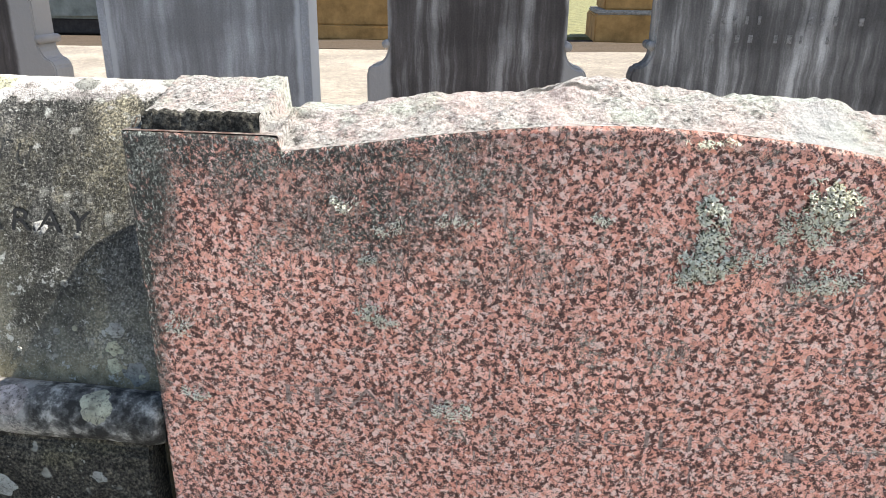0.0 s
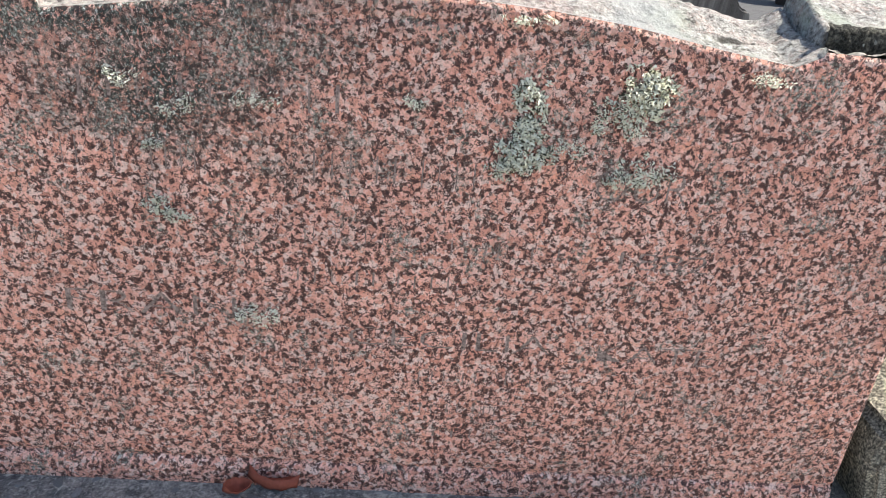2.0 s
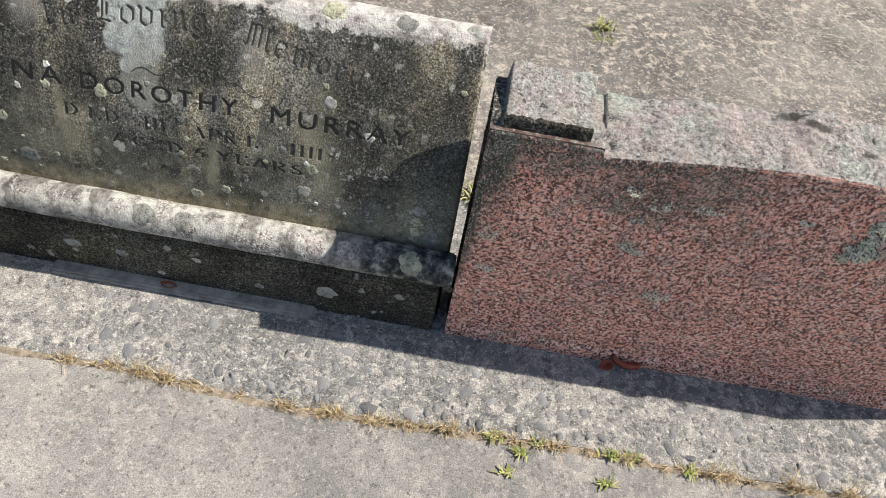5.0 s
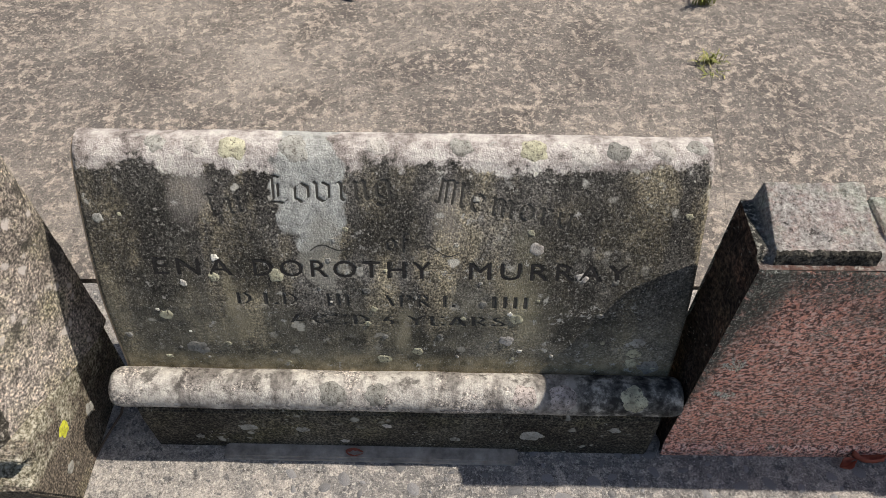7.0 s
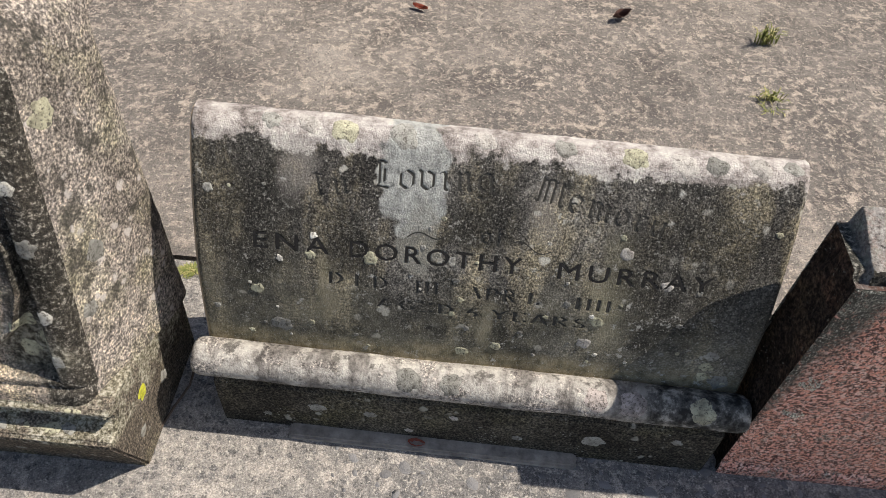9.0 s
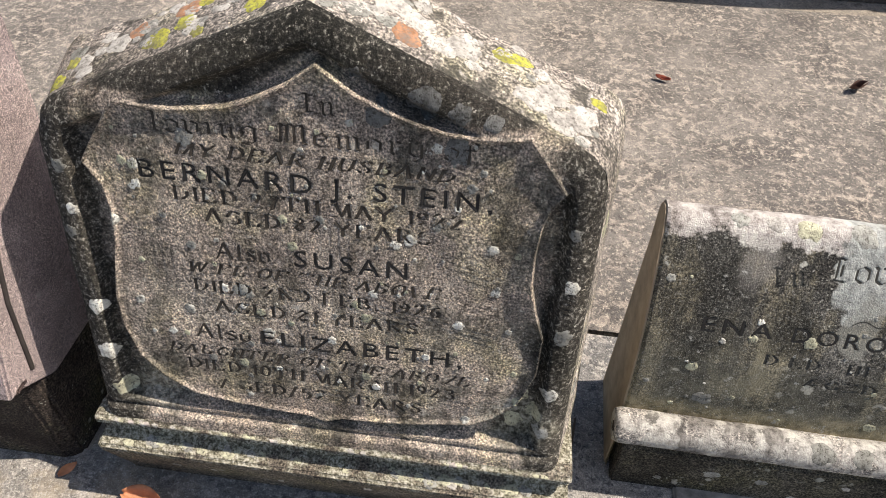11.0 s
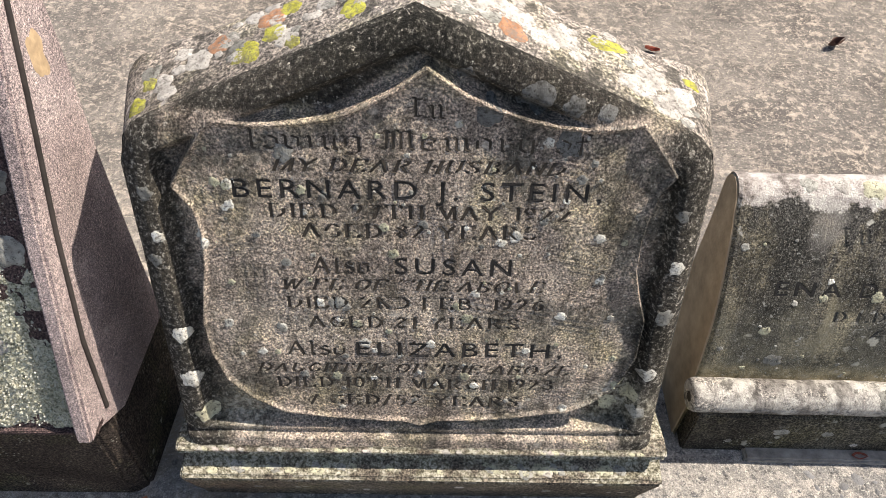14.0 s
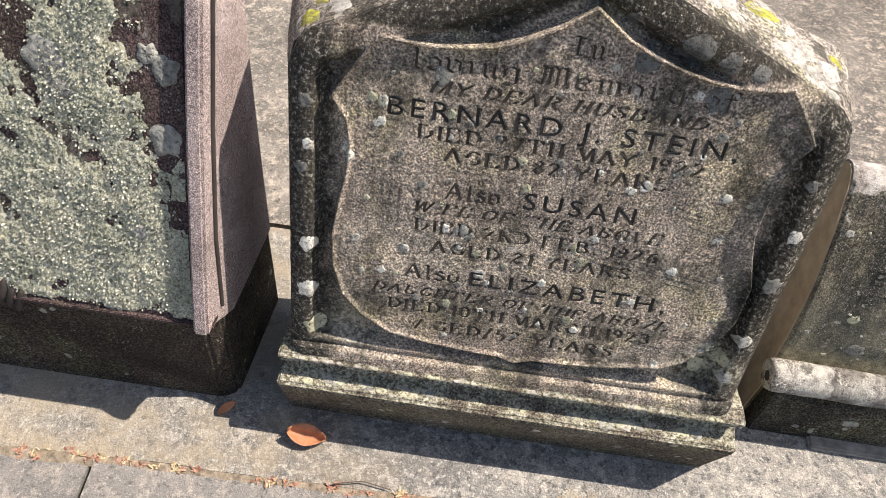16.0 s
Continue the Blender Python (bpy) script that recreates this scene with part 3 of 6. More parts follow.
# ---- shape helpers ----
def thing(name, m, label, category, group="", kind=""):
    ob = new(name)
    ob.empty_display_size = 0.1
    ob.matrix_world = m
    return tagged(ob, label, category, group, kind)


def add_mesh(name, verts, faces, material, parent=None, label="", smooth=True):
    me = bpy.data.meshes.new(name)
    me.from_pydata([tuple(v) for v in verts], [], faces)
    me.materials.append(material)
    if smooth:
        me.polygons.foreach_set("use_smooth", [True] * len(me.polygons))
    me.update()
    ob = new(name, me)
    if parent:
        ob.parent = parent
    return tagged(ob, label)


def part(name, bm, material, parent=None, label="", smooth=False):
    me = bpy.data.meshes.new(name)
    bmesh.ops.recalc_face_normals(bm, faces=bm.faces[:])
    bm.to_mesh(me)
    bm.free()
    me.materials.append(material)
    if smooth:
        me.polygons.foreach_set("use_smooth", [True] * len(me.polygons))
    ob = new(name, me)
    if parent:
        ob.parent = parent
    return tagged(ob, label)


def prism(pts, lo, hi, axis="z", bevel=0.004, seg=2):
    """A closed polygon pushed from lo to hi along an axis, with rounded edges."""
    bm = bmesh.new()
    place = {"z": lambda a, b, c: (a, b, c), "y": lambda a, b, c: (a, c, b), "x": lambda a, b, c: (c, a, b)}[axis]
    f = bm.faces.new([bm.verts.new(place(a, b, lo)) for a, b in pts])
    top = bmesh.ops.extrude_face_region(bm, geom=[f])
    d = Vector(place(0, 0, hi - lo))
    bmesh.ops.translate(bm, verts=[v for v in top["geom"] if isinstance(v, bmesh.types.BMVert)], vec=d)
    if bevel:
        bmesh.ops.bevel(bm, geom=bm.edges[:], offset=bevel, segments=seg, affect="EDGES", clamp_overlap=True)
    return bm


def box(x0, x1, y0, y1, z0, z1, bevel=0.004, seg=2):
    return prism([(x0, y0), (x1, y0), (x1, y1), (x0, y1)], z0, z1, "z", bevel, seg)


def grid_faces(n, m, base=0, flip=False):
    out = []
    for i in range(n - 1):
        for j in range(m - 1):
            a, b, c, d = base + i * m + j, base + (i + 1) * m + j, base + (i + 1) * m + j + 1, base + i * m + j + 1
            out.append((a, d, c, b) if flip else (a, b, c, d))
    return out


def inside_distance(px, pz, poly):
    """Signed distance to a polygon, positive inside."""
    best = np.full(px.shape, 1e9)
    inside = np.zeros(px.shape, bool)
    for k in range(len(poly)):
        (x0, z0), (x1, z1) = poly[k], poly[(k + 1) % len(poly)]
        ex, ez = x1 - x0, z1 - z0
        t = np.clip(((px - x0) * ex + (pz - z0) * ez) / (ex * ex + ez * ez + 1e-12), 0, 1)
        best = np.minimum(best, np.hypot(px - x0 - t * ex, pz - z0 - t * ez))
        cross = ((z0 > pz) != (z1 > pz)) & (px < (x1 - x0) * (pz - z0) / (z1 - z0 + 1e-12) + x0)
        inside ^= cross
    return np.where(inside, best, -best)


def step(v, lo, hi):
    t = np.clip((v - lo) / (hi - lo), 0, 1)
    return t * t * (3 - 2 * t)


def fbm(x, y, z, octaves=4):
    return noise.fractal(Vector((x, y, z)), 0.8, 2.0, octaves)


def text_mesh(words, width, height, centre, base, slant=0.0, thin=-0.012, space=1.0):
    """Vertices (x, z) and faces of a line of letters, fitted to a width, with capitals of a height."""
    cu = bpy.data.curves.new("letters", "FONT")
    cu.body = words
    cu.align_x = "CENTER"
    cu.shear = slant
    cu.resolution_u = 3
    cu.offset = thin
    cu.space_character = space
    ob = bpy.data.objects.new("letters", cu)
    me = bpy.data.meshes.new_from_object(ob)
    v = np.array([(p.co.x, p.co.y) for p in me.vertices])
    faces = [tuple(p.vertices) for p in me.polygons]
    bpy.data.objects.remove(ob)
    bpy.data.curves.remove(cu)
    bpy.data.meshes.remove(me)
    v[:, 0] = (v[:, 0] - (v[:, 0].min() + v[:, 0].max()) / 2) * width / max(1e-6, np.ptp(v[:, 0])) + centre
    v[:, 1] = v[:, 1] * height / 0.69 + base
    return v, faces


# Broad-nib alphabets: strokes of each letter on a grid 100 high, points "x,y", strokes split by "|".
ROMAN = {"A": "4,0 36,100|36,100 70,0|16,32 58,32", "B": "14,0 14,100|14,100 44,97 56,78 44,56 14,53|14,53 50,50 64,26 50,3 14,0", "C": "66,78 50,97 28,92 10,50 28,8 50,3 66,20",
         "D": "14,0 14,100|14,100 46,95 68,65 68,35 46,5 14,0", "E": "14,0 14,100|14,100 60,99|14,52 46,52|14,0 62,1|60,99 62,80|62,1 66,20", "F": "14,0 14,100|14,100 60,99|14,52 46,52|60,99 62,80", "G": "66,80 50,97 28,92 10,50 28,8 50,3 66,14|66,14 66,42",
         "H": "14,0 14,100|64,0 64,100|14,52 64,52", "I": "16,0 16,100", "L": "14,0 14,100|14,0 58,1|58,1 62,22", "M": "10,0 14,100|14,100 44,6|44,6 74,100|74,100 80,0", "N": "12,0 12,100|12,100 66,0|66,0 66,100", "O": "40,99 18,88 8,50 18,12 40,1 62,12 72,50 62,88 40,99",
         "P": "14,0 14,100|14,100 48,97 62,76 48,52 14,48", "R": "14,0 14,100|14,100 46,97 60,76 46,53 14,50|34,50 68,0", "S": "56,80 44,97 24,95 14,76 26,57 48,44 58,24 46,4 22,4 10,22", "T": "36,0 36,100|4,99 68,99|4,99 2,80|68,99 70,80", "U": "12,100 12,28 24,5 42,2 58,12 64,32|64,32 64,100",
         "V": "4,100 36,0|36,0 68,100", "W": "4,100 28,0|28,0 48,96|48,96 70,0|70,0 94,100", "Y": "4,100 36,48|36,48 68,100|36,48 36,0", "0": "32,98 14,84 8,50 14,16 32,2 50,16 56,50 50,84 32,98", "1": "22,0 22,100", "2": "8,78 20,97 40,97 48,74 34,44 8,4|8,4 54,4",
         "3": "8,82 26,98 44,88 42,62 24,52|24,52 46,44 50,18 30,1 8,14", "5": "48,98 16,98|16,98 12,56|12,56 36,60 50,34 36,4 8,8", "6": "46,92 22,76 10,34 22,4 42,6 50,30 38,54 14,44", "7": "6,98 52,98|52,98 24,0", "8": "30,98 12,78 30,54 50,24 30,2 10,24 30,54 48,78 30,98", "9": "12,8 36,24 48,66 36,96 16,94 8,70 20,48 44,56", ".": "14,0 14,12", "/": "4,-10 40,110"}
BLACK = {"I": "6,88 26,100 52,90|34,96 34,10|34,10 10,0|34,10 54,14|8,50 26,58", "L": "10,84 28,100 46,90|26,94 26,14|26,14 12,4 30,6 52,0 64,12|40,70 40,24", "M": "6,80 18,98 34,88|24,92 20,6|40,96 40,8|34,88 52,100 62,88|62,88 62,8|62,88 80,98 92,84|86,88 88,12 98,4|6,14 20,4",
         "A": "4,0 34,100|34,100 64,0|14,36 54,36", "n": "4,58 14,68 20,58 20,8 28,0|20,56 38,68 46,58 46,8 54,0", "m": "4,58 14,68 20,58 20,8 28,0|20,56 38,68 46,58 46,8 52,0|46,56 64,68 72,58 72,8 80,0", "l": "6,96 16,104 20,92 20,8 30,0", "o": "10,54 28,68 46,52 46,16 28,0 10,14 10,54",
         "v": "4,72 12,62 12,14 28,0 46,14 46,54 28,68", "i": "4,58 14,68 20,58 20,8 28,0|14,86 24,92", "g": "10,54 28,68 46,58 46,-10 26,-26 8,-16|10,54 10,16 28,4 46,14", "e": "10,54 28,68 46,54 42,42 12,32|10,54 10,14 28,0 46,10", "r": "4,58 14,68 20,58 20,8 28,0|20,54 36,68 46,58", "y": "4,58 12,66 12,16 28,0 46,14|46,66 46,-6 24,-28", "f": "20,-10 20,84 34,102 46,92|6,62 40,62",
         "s": "42,58 26,68 10,54 26,38 42,26 42,12 26,0 8,10", "a": "10,58 28,68 44,56 44,8 54,0|44,36 22,34 8,18 22,0 44,12"}


def stroke_text(words, width, height, centre, base, black=False, slant=0.0, turn=0.0, weight=1.0):
    """A line of letters drawn with a broad nib: level for roman capitals, slanted for blackletter."""
    a = radians(38) if black else 0.0
    nib = Vector((math.cos(a), math.sin(a))) * (13.0 if black else 15.0) * weight
    hair = 3.4 * weight
    verts, faces, x0 = [], [], 0.0

    def quad(p):
        i = len(verts)
        verts.extend((x0 + x, y) for x, y in p)
        faces.append((i, i + 1, i + 2, i + 3))

    for ch in words:
        glyph = (BLACK if black else ROMAN).get(ch)
        if glyph is None:
            x0 += 42.0
            continue
        wide = 0.0
        for stroke in glyph.split("|"):
            pts = [tuple(float(c) for c in p.split(",")) for p in stroke.split()]
            wide = max(wide, max(x for x, _ in pts))
            for (xa, ya), (xb, yb) in zip(pts, pts[1:]):
                d = Vector((xb - xa, yb - ya)).normalized()
                side = nib * 0.5
                across = abs(d.x * side.y - d.y * side.x)
                if across < hair * 0.5:
                    side = Vector((-d.y, d.x)) * hair * 0.5
                quad([(xa - side.x, ya - side.y), (xb - side.x, yb - side.y), (xb + side.x, yb + side.y), (xa + side.x, ya + side.y)])
            if not black and len(pts) == 2 and abs(pts[0][0] - pts[1][0]) < 8 and abs(pts[0][1] - pts[1][1]) > 60:
                for x, y in pts:
                    o = 5.0 if y < 50 else -5.0
                    quad([(x - 15, y), (x + 15, y), (x + 9, y + o), (x - 9, y + o)])
        x0 += wide + (13.0 if black else 24.0)
    v = np.array(verts)
    v[:, 0] += v[:, 1] * slant
    v[:, 0] = (v[:, 0] - (v[:, 0].min() + v[:, 0].max()) / 2) * width / np.ptp(v[:, 0])
    v[:, 1] *= height / 100.0
    c, s = math.cos(turn), math.sin(turn)
    return np.stack([centre + v[:, 0] * c - v[:, 1] * s, base + v[:, 0] * s + v[:, 1] * c], 1), faces


def letter_mask(lines, xs, zs):
    """Where the points (xs, zs) lie within any of the letters."""
    from mathutils.bvhtree import BVHTree
    mask = np.zeros(xs.shape, bool)
    for v, faces in lines:
        tree = BVHTree.FromPolygons([(a, 0.0, b) for a, b in v], faces)
        near = (xs > v[:, 0].min()) & (xs < v[:, 0].max()) & (zs > v[:, 1].min()) & (zs < v[:, 1].max())
        for k in np.argwhere(near):
            k = tuple(k)
            if tree.ray_cast(Vector((xs[k], -1, zs[k])), Vector((0, 1, 0)))[0] is not None:
                mask[k] = True
    return mask


def letters_part(line, depth, material, parent, label):
    """Letters laid into their cuts, following a face whose depth is a function of x, z."""
    v, faces = line
    return tagged(add_mesh("inscription_line", [(a, depth(a, b) - (q // 4 % 6) * 0.00005, b) for q, (a, b) in enumerate(v)], faces, material, parent, label, False), kind="stuff")


def tree_of(ob):
    from mathutils.bvhtree import BVHTree
    me = ob.data
    return BVHTree.FromPolygons([v.co for v in me.vertices], [tuple(p.vertices) for p in me.polygons])


def crust(tree, parent, at, way, r, material, seed, name="lichen_patch", lift=0.0012, squash=1.0):
    """A crust of lichen that follows the stone under it, with a lobed rim."""
    rnd = random.Random(seed)
    way = Vector(way).normalized()
    side = way.cross(Vector((0.3, 0.2, 0.93))).normalized()
    up = side.cross(way)
    n, rings = 34, 4
    sway = [(rnd.uniform(0, 6.28), rnd.uniform(0.02, 0.085)) for _ in range(5)]
    lobes = [0.95 + sum(w * math.sin((q + 2) * 6.28 * k / n + p) for q, (p, w) in enumerate(sway)) + rnd.uniform(-0.03, 0.02) for k in range(n)]
    verts, faces = [], []
    for q in range(rings + 1):
        for k in range(n):
            a, d = 2 * math.pi * k / n, r * (q / rings) * (1 if q < 2 else lobes[k])
            p = Vector(at) + side * (math.cos(a) * d) + up * (math.sin(a) * d * squash)
            hit = tree.ray_cast(p - way * 0.25, way, 0.6)
            if hit[0] is None:
                return None
            out = hit[1] if hit[1].dot(way) < 0 else -hit[1]
            verts.append(hit[0] + out * (lift * (0.7 + 0.6 * rnd.random()) if q < rings else -0.001))
    zs = [v.dot(way) for v in verts]
    if max(zs) - min(zs) > r * 2.2:
        return None
    for q in range(rings):
        for k in range(n):
            a, b = q * n + k, q * n + (k + 1) % n
            faces.append((a, b, b + n, a + n))
    return add_mesh(name, verts, faces, material, parent)


def flakes(spots, size, seed, way, spread=0.9, slim=1.0):
    """Many small curled lobes standing off a surface: vertices and faces."""
    rnd = random.Random(seed)
    verts, faces = [], []
    way = Vector(way).normalized()
    for p in spots:
        out = (way + Vector((rnd.uniform(-1, 1), rnd.uniform(-1, 1), rnd.uniform(-1, 1))) * spread).normalized()
        t = out.orthogonal().normalized()
        t.rotate(Matrix.Rotation(rnd.uniform(0, 6.28), 3, out))
        b = out.cross(t)
        s = size * rnd.uniform(0.55, 1.35)
        i = len(verts)
        p = Vector(p)
        w, far = s * slim, s / math.sqrt(slim)
        verts += [p - t * w * 0.35, p + t * w * 0.35, p + t * w * 0.62 + b * far * 0.7 + out * far * 0.3, p + b * far * 1.05 + out * far * 0.16, p - t * w * 0.62 + b * far * 0.66 + out * far * 0.34]
        faces += [(i, i + 1, i + 2), (i, i + 2, i + 3), (i, i + 3, i + 4)]
    return verts, faces


# ---- ground ----
def crack_y(x):
    """The joint between the front paving and the kerb strip."""
    return float(np.interp(x, [-3.9, -3.1, -2.34, -1.31, -1.0, -0.63, 0.03, 0.43, 1.6], [0.975, 0.948, 0.902, 0.885, 0.858, 0.800, 0.762, 0.722, 0.64]))


def back_y(x):
    """The joint between the kerb strip and the grave slabs behind the stones."""
    return 1.50 - 0.088 * x


add_mesh("ground", [(-400, -400, -0.05), (400, -400, -0.05), (400, 400, -0.05), (-400, 400, -0.05)], [(0, 1, 2, 3)], SOIL)
tagged(bpy.data.objects["ground"], "dark soil ground under the slabs", "ground", kind="structure")


def strip_slab(name, xs, near, far, top, material, label, wave=0.004, rows=14, seed=0):
    """A slab between two lines y = near(x) and far(x), with a worn uneven top and real sides."""
    n, verts, faces = len(xs), [], []
    for x in xs:
        a, b = near(x), far(x)
        verts.append((x, a, -0.06))
        for j in range(rows + 1):
            y = a + (b - a) * j / rows
            lip = 0.006 if j in (0, rows) else 0.0
            verts.append((x, y, top - lip + wave * fbm(x * 1.7, y * 1.7, seed)))
        verts.append((x, b, -0.06))
    faces = grid_faces(n, rows + 3)
    end = [tuple(range(rows + 3)), tuple(reversed(range((n - 1) * (rows + 3), n * (rows + 3))))]
    ob = add_mesh(name, verts, faces + end, material, smooth=False)
    return tagged(ob, label, "paving", kind="structure")


def steps(a, b, n):
    return [a + (b - a) * k / n for k in range(n + 1)]


strip_slab("kerb_strip", steps(-12.0, 12.0, 300), lambda x: crack_y(x) + 0.008 + 0.006 * fbm(x * 6, 0, 3), back_y, 0.0, KERB, "weathered exposed aggregate concrete strip under the headstones", 0.002)
strip_slab("pavement_left", steps(-12.0, -3.096, 84), lambda x: -5.0, lambda x: crack_y(x) - 0.008 + 0.004 * fbm(x * 7, 1, 5), -0.004, PAVING, "grey concrete paving slab in front of the graves", 0.002, 44, 2)
strip_slab("pavement", steps(-3.084, 12.0, 180), lambda x: -5.0, lambda x: crack_y(x) - 0.008 + 0.005 * fbm(x * 7, 1, 5), -0.002, PAVING, "grey concrete paving in front of the graves", 0.002, 44, 3)
n, verts = 200, []
for k in range(n + 1):
    x = -4.6 + 7.2 * k / n
    for o in (-0.02, -0.006, 0.006, 0.02):
        verts.append((x, crack_y(x) + o, -0.006 + 0.004 * fbm(x * 14, o * 60, 2) - (0.006 if abs(o) > 0.01 else 0)))
tagged(add_mesh("joint_fill", verts, grid_faces(n + 1, 4), SANDY, smooth=True), "sandy soil filling the paving joint", "soil", kind="structure")
BACK_X = [-12.0, 0.10, 1.42, 12.0]
for k in range(3):
    lean = lambda y: 0.236 * (y - 1.6)
    a, b = BACK_X[k], BACK_X[k + 1]
    n, rows, verts = 30 if k == 1 else 140, 44, []
    for i in range(n + 1):
        for j in range(rows + 1):
            x0 = a + (b - a) * i / n
            y = back_y(x0) + 0.014 + (3.62 - 0.05 * x0 - back_y(x0)) * j / rows
            gap = 0.0005 if i in (0, n) else 0.0
            x = x0 + lean(y) + (gap if i == 0 else -gap if i == n else 0)
            verts.append((x, y, 0.0 + 0.004 * fbm(x * 1.2, y * 1.2, 9) - (0.001 if i in (0, n) else 0.006 if j in (0, rows) else 0)))
    m0 = len(verts)
    rim = [i * (rows + 1) for i in range(n + 1)] + [n * (rows + 1) + j for j in range(1, rows + 1)] + [i * (rows + 1) + rows for i in range(n - 1, -1, -1)] + [j for j in range(rows - 1, 0, -1)]
    verts += [(verts[q][0], verts[q][1], -0.06) for q in rim]
    sides = [(rim[q], rim[(q + 1) % len(rim)], m0 + (q + 1) % len(rim), m0 + q) for q in range(len(rim))]
    tagged(add_mesh("grave_slab", verts, grid_faces(n + 1, rows + 1) + sides, GRAVE_TOP, smooth=False),
           "blotched weathered concrete grave cover slab", "grave slab", "grave slabs behind the headstones", "structure")

strip_slab("far_pavement", steps(-9, 9, 20), lambda x: 3.66 - 0.05 * x, lambda x: 9.2, -0.01, FAR_PATH, "sunlit tan concrete between the rows of graves", 0.004, 12, 6)
# Dark sheet added where shade lies on the ground at far right.
strip_slab("shaded_ground_sheet", steps(3.9, 16, 12), lambda x: 5.3, lambda x: 13.0, 0.004, SHADED_GROUND, "dark ground sheet painted for the shade beside the graves", 0.004, 8, 7)
lawn = strip_slab("lawn", steps(-40, 40, 20), lambda x: 11.2, lambda x: 70.0, 0.0, GRASS, "dry yellow-green lawn behind the graves", 0.02, 10, 8)
strip_slab("leaf_litter_strip", steps(-9, 9, 40), lambda x: 9.1 + 0.12 * fbm(x * 2, 0, 1), lambda x: 10.4, -0.006, SOIL, "dark strip of soil and dry leaves", 0.02, 6, 12)


# ---- red granite headstone ----
RED_W = 1.331
red = thing("granite_headstone", pose(-0.256, 1.048, 0.0, 0, 0, -5.04) @ Matrix.Diagonal((1, 1, 0.985, 1)),
            "low red granite headstone, polished face, rough lichened top", "headstone", "front row of headstones")


def red_front_top(x):
    return float(np.interp(x, [0, 0.205, 0.2051, 0.216, 0.2161, 0.30, 0.42, 0.52, 0.59, 0.68, 0.78, 0.88, 0.99, 1.08, 1.081, 1.11, 1.1101, RED_W],
                           [0.702, 0.701, 0.701, 0.699, 0.681, 0.693, 0.711, 0.723, 0.729, 0.731, 0.726, 0.716, 0.698, 0.686, 0.686, 0.70, 0.706, 0.700]))


red_lines = [text_mesh("OUR", 0.12, 0.045, 0.93, 0.50), text_mesh("FRAN", 0.22, 0.034, 0.31, 0.292), text_mesh("CECILIA", 0.28, 0.030, 0.71, 0.262, ),
             text_mesh("1882", 0.12, 0.026, 0.98, 0.405), text_mesh("KATE", 0.17, 0.030, 1.00, 0.256)]
for cx, cz, w, h in ((0.40, 0.585, 0.30, 0.04), (0.30, 0.50, 0.16, 0.04), (0.62, 0.50, 0.2, 0.04), (0.56, 0.415, 0.1, 0.022), (0.76, 0.41, 0.16, 0.022), (0.6, 0.355, 0.2, 0.022),
                     (0.45, 0.215, 0.2, 0.02), (0.75, 0.205, 0.16, 0.02), (1.0, 0.19, 0.15, 0.02), (0.42, 0.16, 0.14, 0.018), (0.73, 0.15, 0.14, 0.018), (0.66, 0.105, 0.24, 0.016)):
    red_lines.append(text_mesh("I I I  I I  I I I I", w, h, cx, cz))

nx, nz = 420, 230
S, T = np.meshgrid(np.linspace(0, 1, nx), np.linspace(0, 1, nz), indexing="ij")
RX = S * RED_W
TOP = np.array([red_front_top(v) for v in RX[:, 0]])[:, None] * np.ones((1, nz))
RZ = -0.02 + T * (TOP + 0.02)
cut = letter_mask(red_lines, RX, RZ)
rim = np.minimum(np.minimum(RX, RED_W - RX), TOP - RZ)
RY = 0.003 * (1 - step(rim, 0, 0.006)) + cut * 0.0012
# a fine groove that runs along the arch and the foot
RY += 0.0022 * np.exp(-((TOP - RZ - 0.027) / 0.0025) ** 2) * (RX > 0.45) * (RX < 1.0)
RY += 0.004 * np.exp(-((RZ - 0.045) / 0.004) ** 2)
RY -= 0.006 * (1 - step(RZ, 0.02, 0.05))
front = np.stack([RX, RY, RZ], -1).reshape(-1, 3)
add_mesh("polished_face", front, grid_faces(nx, nz), GRANITE, red, "speckled salmon and black polished granite face")
RED_D = 0.14


def red_top(x, d):
    """Height of the hewn top over the depth d behind the front edge."""
    h = red_front_top(x)
    arch = h + 0.038 * step(d, -0.03, RED_D) - 0.003 + 0.011 * fbm(x * 7, d * 9, 2.0) * step(d, 0.0, 0.03) + 0.006 * fbm(x * 26, d * 26, 4.0) * step(d, 0.0, 0.02)
    chip = 0.018 * math.exp(-((x - 0.61 - d * 0.9) / 0.035) ** 2 - ((d - 0.10) / 0.028) ** 2)
    arch -= chip
    if x < 0.215:
        block = 0.727 + 0.030 * step(d, 0.02, RED_D) + 0.004 * fbm(x * 14, d * 14, 5.0) + 0.003 * fbm(x * 40, d * 40, 5.0)
        k = float(step(d, 0.014, 0.017)) * float(1 - step(x, 0.186, 0.190)) * float(step(x, 0.02, 0.026))
        low = 0.703 + 0.012 * float(step(d, 0.02, 0.03))
        return low + (block - low) * k
    if x < 0.305:
        k = float(step(d, 0.075, 0.082)) * float(1 - step(x, 0.292, 0.304))
        return arch + (0.722 + 0.004 * fbm(x * 16, d * 14, 1.0) - arch) * k
    if x > 1.11:
        block = 0.733 + 0.03 * step(d, 0.02, RED_D) + 0.007 * fbm(x * 14, d * 14, 7.0)
        k = float(step(d, 0.024, 0.028)) * float(step(x, 1.112, 1.118)) * float(1 - step(x, 1.298, 1.304))
        low = h + 0.01 * fbm(x * 20, d * 20, 3)
        return low + (block - low) * k
    return arch


